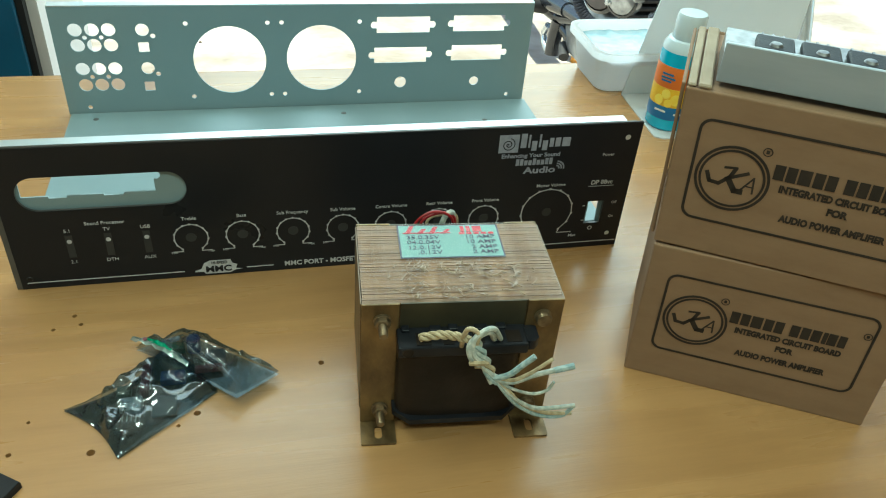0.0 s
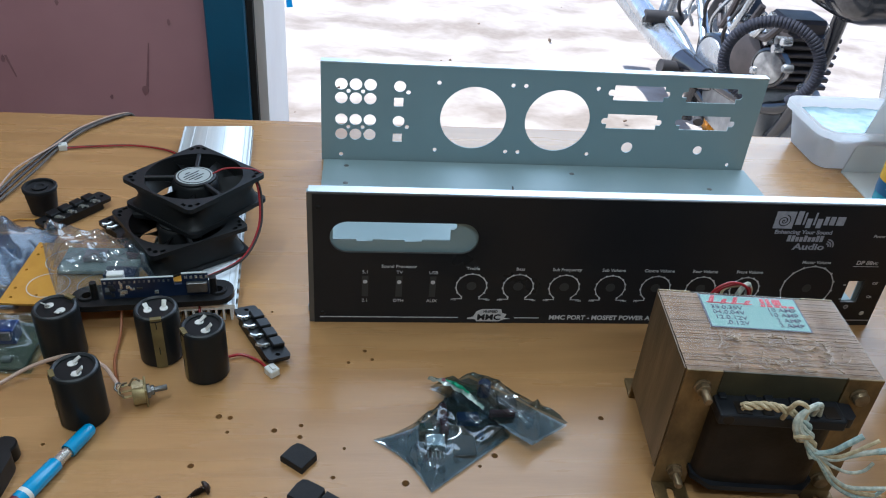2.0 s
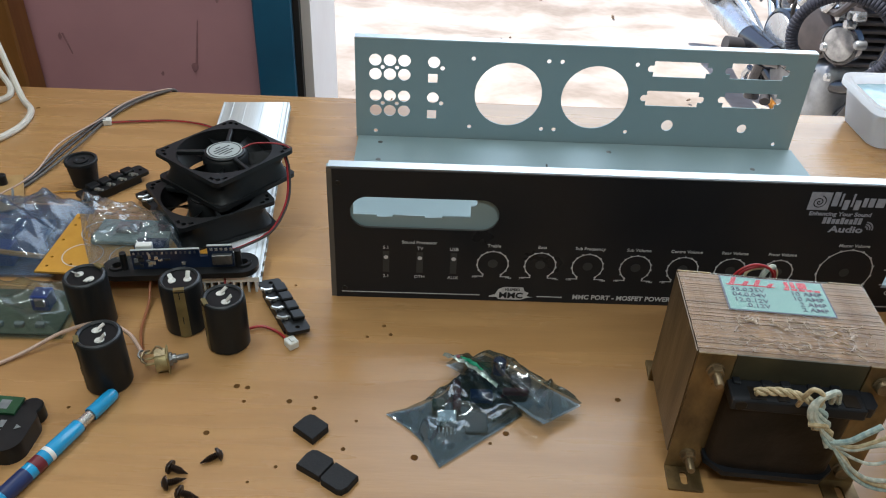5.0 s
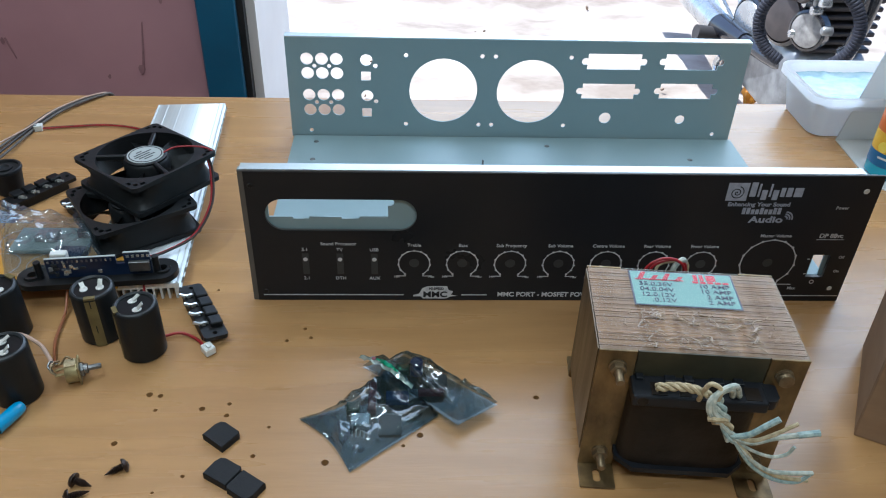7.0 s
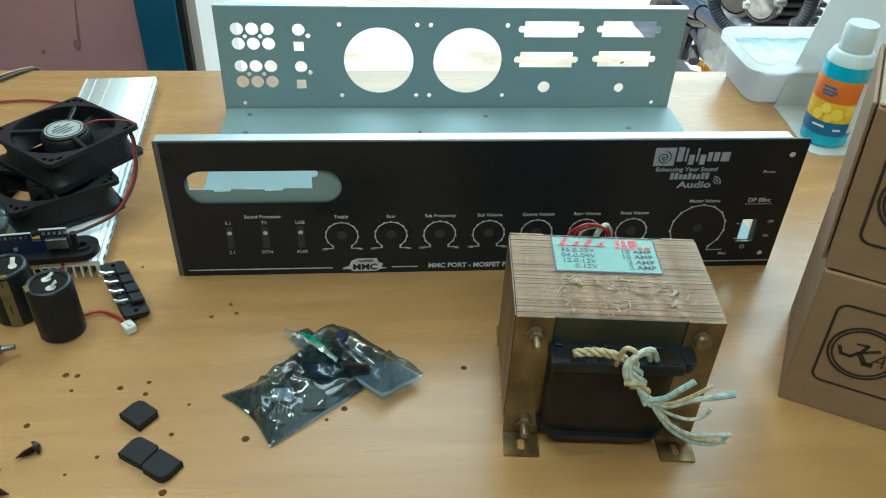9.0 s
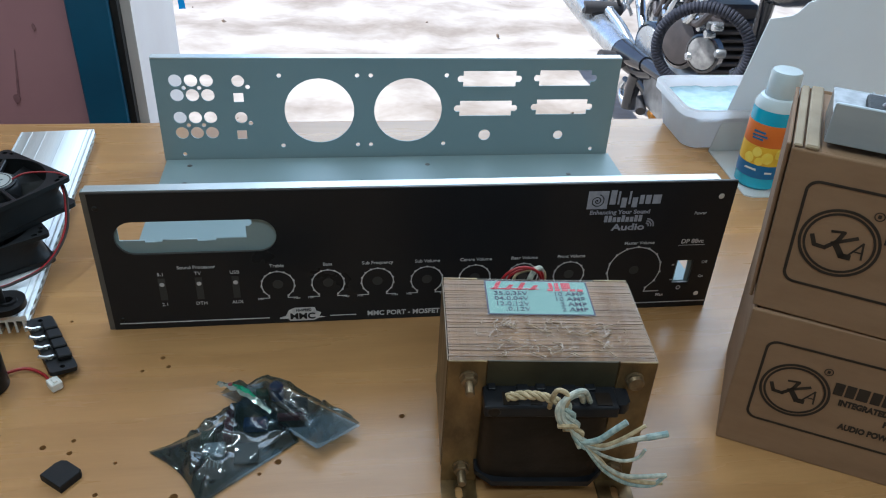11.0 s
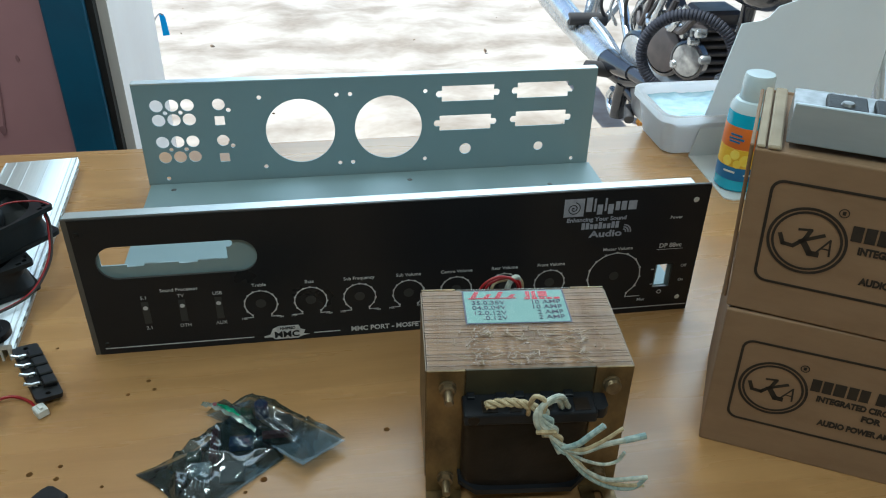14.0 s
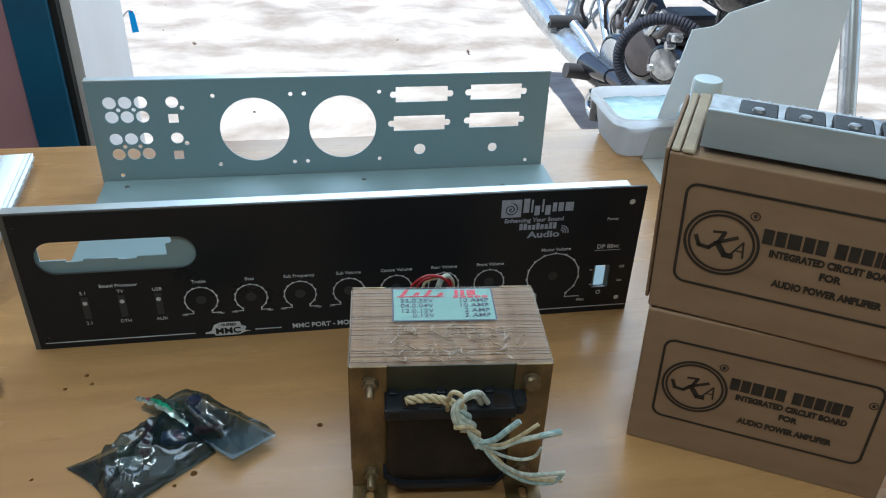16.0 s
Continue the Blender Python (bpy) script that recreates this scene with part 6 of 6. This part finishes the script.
bm = bmesh.new()
lo, hi = [], []
for i in range(7):
    a = radians(292 + 9 * i)
    lo.append(bm.verts.new((0.0226 * math.cos(a), 0.0226 * math.sin(a), 0.0150)))
    hi.append(bm.verts.new((0.0226 * math.cos(a), 0.0226 * math.sin(a), 0.0630)))
for i in range(6):
    bm.faces.new((lo[i], lo[i + 1], hi[i + 1], hi[i]))
part("side_label", bm, white_plastic, bottle, "white side panel of the label", True)

# ---- outside: a parked motorcycle ----
tyre_mat = material("worn_tyre_rubber", (0.022, 0.022, 0.025), 0.75, 0, (0.045, 0.042, 0.040), 12, bump=0.3, bump_scale=60)
rope_mat = material("dark_wrapped_cord", (0.010, 0.012, 0.024), 0.75, 0, (0.02, 0.022, 0.032), 60, bump=0.5, bump_scale=120)
chrome = material("dusty_chrome", (0.62, 0.66, 0.68), 0.26, 0.85, (0.42, 0.44, 0.46), 16)
engine_mat = material("cast_engine_metal", (0.34, 0.36, 0.37), 0.45, 0.7, (0.18, 0.185, 0.19), 20, bump=0.2, bump_scale=80)
bike_paint = material("black_motorcycle_paint", (0.012, 0.014, 0.018), 0.2, 0, (0.02, 0.022, 0.028), 8, coat=0.6)
case_mat = material("brown_grey_engine_case", (0.085, 0.072, 0.070), 0.45, 0.3, (0.045, 0.040, 0.040), 18)
glass_mat = material("dusty_lens", (0.46, 0.46, 0.44), 0.16, 0.3, (0.16, 0.16, 0.16), 34)
GZ = -0.815
bike = thing("motorcycle", Matrix.Translation((1.3202, 2.4314, -1.144)) @ Matrix.Diagonal((1.28, 1.28, 1.28, 1)), "parked black and chrome motorcycle standing on the sand", "motorcycle")


def b(x, y, z):
    """From the place's axes to the motorcycle's own."""
    return (x - 1.02, y - 1.80, z - GZ)


def wheel(y, x):
    bm = bmesh.new()
    prof = [(0.191, -0.027), (0.215, -0.036), (0.233, -0.028), (0.239, 0.0), (0.233, 0.028), (0.215, 0.036), (0.191, 0.027)]
    M = Matrix.Translation(b(x, y, GZ + 0.239)) @ Matrix.Rotation(radians(90), 4, 'Y')
    w = part("tyre", lathe(prof, 48, M, bm), tyre_mat, bike, "", True)
    part("rim", lathe([(0.192, -0.024), (0.178, -0.016), (0.178, 0.016), (0.192, 0.024)], 48, M), chrome, w, "", True)
    part("hub", lathe([(0, -0.04), (0.042, -0.04), (0.048, -0.024), (0.048, 0.024), (0.042, 0.04), (0, 0.04)], 28, M), engine_mat, w, "", True)
    for k in range(18):
        a = 2 * math.pi * k / 18
        p0 = M @ Vector((0.040 * math.cos(a + 0.5), 0.040 * math.sin(a + 0.5), 0.030 * (-1) ** k))
        p1 = M @ Vector((0.180 * math.cos(a), 0.180 * math.sin(a), 0))
        part("spoke", tube([p0, p1], 0.002, 5, straight=True), chrome, w)


wheel(2.30, 1.20)
wheel(0.86, 1.02)


def bar(name, pts, r, mat, label="", seg=10, taper=1.0, parent=None):
    return part(name, tube([b(*p) for p in pts], r, seg, 8, taper=taper), mat, parent or bike, label, True)


bar("muffler", [(0.862, 1.910, -0.470), (0.852, 2.120, -0.462), (0.838, 2.500, -0.430), (0.832, 2.820, -0.395)], 0.038, chrome, "silver exhaust muffler", 18, 1.40)
bar("exhaust_cone", [(0.885, 1.760, -0.462), (0.872, 1.840, -0.466), (0.861, 1.925, -0.470)], 0.024, bike_paint, "dark exhaust cone", 14, 1.58)
bar("exhaust_pipe", [(1.010, 1.420, -0.400), (0.960, 1.500, -0.450), (0.920, 1.620, -0.465), (0.884, 1.765, -0.462)], 0.020, bike_paint)
bar("muffler_shield", [(0.815, 2.150, -0.420), (0.805, 2.400, -0.390), (0.800, 2.620, -0.365)], 0.028, chrome, "bright heat shield", 12)
for y, z, xo in ((2.150, -0.405, 0.075),):
    bar("footpeg", [(0.720 + xo, y, z), (0.780 + xo, y - 0.004, z), (0.850 + xo, y - 0.006, z - 0.004)], 0.0215, tyre_mat, "black rubber footpeg", 12)
    bar("peg_bracket", [(0.845 + xo, y - 0.005, z - 0.004), (0.920, y + 0.01, z - 0.02), (0.975, y + 0.04, z + 0.03)], 0.014, engine_mat)
bar("peg_strut", [(0.865, 2.100, -0.400), (0.885, 2.010, -0.430), (0.900, 1.900, -0.470), (0.930, 1.780, -0.500)], 0.017, chrome, "chrome strut")
bar("frame_tube", [(0.955, 2.220, -0.240), (0.940, 2.050, -0.330), (0.930, 1.900, -0.440), (0.935, 1.740, -0.555)], 0.016, chrome, "silver frame tube")
bar("frame_tube", [(0.985, 2.450, -0.150), (0.975, 2.150, -0.170), (0.985, 1.700, -0.120), (1.000, 1.360, -0.060)], 0.020, bike_paint)
bar("frame_tube", [(1.000, 1.360, -0.060), (0.995, 1.400, -0.350), (0.985, 1.560, -0.590), (0.985, 1.950, -0.600)], 0.019, bike_paint)
bar("swing_arm", [(0.960, 1.900, -0.520), (0.945, 2.050, -0.530), (0.945, 2.200, -0.560)], 0.022, engine_mat)
bar("shock", [(0.925, 2.320, -0.500), (0.935, 2.240, -0.200)], 0.030, chrome, "chrome rear spring")
bar("footpeg", [(0.780, 1.880, -0.482), (0.820, 1.884, -0.488), (0.872, 1.892, -0.500)], 0.024, tyre_mat, "black rubber footpeg", 12)
bar("kick_arm", [(0.865, 1.892, -0.500), (0.890, 1.880, -0.516), (0.910, 1.850, -0.520), (0.930, 1.780, -0.500)], 0.022, bike_paint, "dark lever arm", 12)
bar("peg_bracket", [(0.905, 1.900, -0.530), (0.925, 1.830, -0.560), (0.950, 1.770, -0.590)], 0.020, bike_paint)
bar("side_stand", [(0.905, 1.860, -0.530), (0.905, 1.872, -0.570), (0.902, 1.872, -0.610), (0.900, 1.868, -0.650)], 0.024, bike_paint, "dark folded side stand", 10)
bar("stand_foot", [(0.898, 1.930, -0.575), (0.898, 1.955, -0.610), (0.898, 1.935, -0.640), (0.900, 1.890, -0.655)], 0.011, chrome, "bright stand foot")
bar("stand_foot", [(0.915, 1.815, -0.590), (0.910, 1.790, -0.615), (0.905, 1.775, -0.622)], 0.016, tyre_mat)
part("engine_case", boxes((-0.105, 0.105, -0.30, 0.06, 0.19, 0.42), bevel=0.04, seg=3), engine_mat, bike, "cast metal engine case", True)
for k in range(7):
    part("cylinder_fin", boxes((-0.09, 0.09, -0.30, -0.13, 0.42 + 0.022 * k, 0.432 + 0.022 * k), bevel=0.003), case_mat, bike)
part("cylinder", boxes((-0.06, 0.06, -0.27, -0.16, 0.40, 0.60), bevel=0.01), case_mat, bike)
TOV = Matrix.Rotation(radians(-90), 4, 'Y')


def round_cover(name, x, y, z, r, mat, depth=0.03, label="", turn=0):
    M = Matrix.Translation(b(x, y, z)) @ Matrix.Rotation(radians(turn), 4, 'Z') @ TOV
    part(name + "_ring", lathe([(r * 1.14, -depth), (r * 1.14, depth * 0.55), (r * 1.0, depth * 0.75)], 32, M), bike_paint, bike, "", True)
    return part(name, lathe([(r * 1.02, -depth), (r * 1.02, depth * 0.4), (r * 0.93, depth * 0.8), (r * 0.60, depth), (0, depth * 1.1)], 32, M), mat, bike, label, True)


round_cover("clutch_cover", 0.928, 1.495, -0.332, 0.046, glass_mat, 0.014, "round pale metal clutch cover", 32)
round_cover("side_cover", 0.915, 1.600, -0.330, 0.070, case_mat, 0.03, "round brown-grey side cover", 20)
round_cover("sprocket_cover", 0.920, 1.820, -0.430, 0.070, chrome, 0.025, "round silver sprocket cover", 10)
# crash guard wound with dark cord
loop = [(0.866 + 0.096 * math.cos(radians(a)), 1.385 + 0.062 * -math.cos(radians(a)), -0.283 + 0.104 * math.sin(radians(a))) for a in range(250, -60, -18)]
guard = bar("crash_guard", loop, 0.0125, rope_mat, "crash guard wound with dark cord", 12)
pts = smooth_path([b(*p) for p in loop], 8)
for k in range(2, len(pts) - 2, 2):
    d = (pts[k + 1] - pts[k - 1]).normalized()
    M = Matrix.Translation(pts[k]) @ d.to_track_quat('Z', 'Y').to_matrix().to_4x4()
    part("cord_turn", lathe([(0.0118, -0.0055), (0.0150, -0.0020), (0.0150, 0.0020), (0.0118, 0.0055)], 12, M), rope_mat, guard, "", True)
bar("guard_mount", [(0.950, 1.350, -0.330), (0.965, 1.370, -0.360), (1.000, 1.400, -0.330)], 0.014, chrome)
part("fuel_tank", boxes((-0.13, 0.13, -0.62, 0.02, 0.68, 0.88), bevel=0.07, seg=4), bike_paint, bike, "black fuel tank", True)
part("seat", boxes((-0.12, 0.12, 0.03, 0.72, 0.72, 0.80), bevel=0.03, seg=3), tyre_mat, bike, "black seat", True)
bar("fork_leg", [(0.930, 0.86, -0.55), (0.930, 1.02, -0.15), (0.940, 1.14, 0.14)], 0.020, chrome)
bar("fork_leg", [(1.110, 0.86, -0.55), (1.110, 1.02, -0.15), (1.100, 1.14, 0.14)], 0.020, chrome)
bar("handlebar", [(0.700, 1.26, 0.26), (0.850, 1.16, 0.26), (1.020, 1.14, 0.16), (1.190, 1.16, 0.26), (1.340, 1.26, 0.26)], 0.013, chrome)
# control cables and small brackets about the engine
random.seed(11)
for k in range(2, 9):
    y = 1.42 + 0.09 * k
    bar("control_cable", [(0.93, y, -0.18 - 0.02 * (k % 3)), (0.885 + 0.02 * random.random(), y + 0.05, -0.28 - 0.05 * random.random()), (0.93, y + 0.10, -0.36 - 0.06 * random.random())], 0.006, tyre_mat if k % 2 else chrome, "", 6)
for k in range(8):
    x, y, z = 0.90 + 0.03 * random.random(), 1.45 + 0.07 * k, -0.32 - 0.16 * random.random()
    part("engine_bolt", lathe([(0, 0.012), (0.010, 0.010), (0.012, 0.0)], 8, Matrix.Translation(b(x, y, z)) @ TOV), chrome, bike, "", True)
# small studs, mostly chrome, added as the engine's sun glints
for k in range(14):
    x, y, z = 0.905 + 0.02 * random.random(), 1.40 + 0.028 * k + 0.02 * random.random(), -0.235 - 0.10 * random.random()
    part("engine_glint", lathe([(0, 0.007), (0.007 + 0.004 * random.random(), 0.005), (0.012, 0.0), (0.012, -0.02)], 12, Matrix.Translation(b(x, y, z)) @ TOV), chrome if k % 3 else engine_mat, bike, "", True)
for k in range(5):
    y = 1.46 + 0.07 * k
    bar("engine_pipe", [(0.915, y, -0.20), (0.895, y + 0.03, -0.25 - 0.015 * k), (0.910, y + 0.10, -0.27)], 0.010, chrome if k % 2 else case_mat, "", 8)
packet_mat = material("orange_plastic_film", (0.72, 0.30, 0.02), 0.3, 0, (0.60, 0.20, 0.015), 20, bump=0.8, bump_scale=30)
packet = thing("orange_packet", pose(1.42, 2.78, GROUND_Z), "crumpled orange plastic packet lying on the sand", "packet")
bm = bmesh.new()
bmesh.ops.create_icosphere(bm, subdivisions=4, radius=1)
for v in bm.verts:
    q = v.co.copy()
    k = 1 + 0.35 * noise.noise(q * 2.2) + 0.15 * noise.noise(q * 6)
    v.co = Vector((q.x * 0.035 * k, q.y * 0.05 * k, 0.055 + q.z * 0.075 * k))
part("film", bm, packet_mat, packet, "", True)
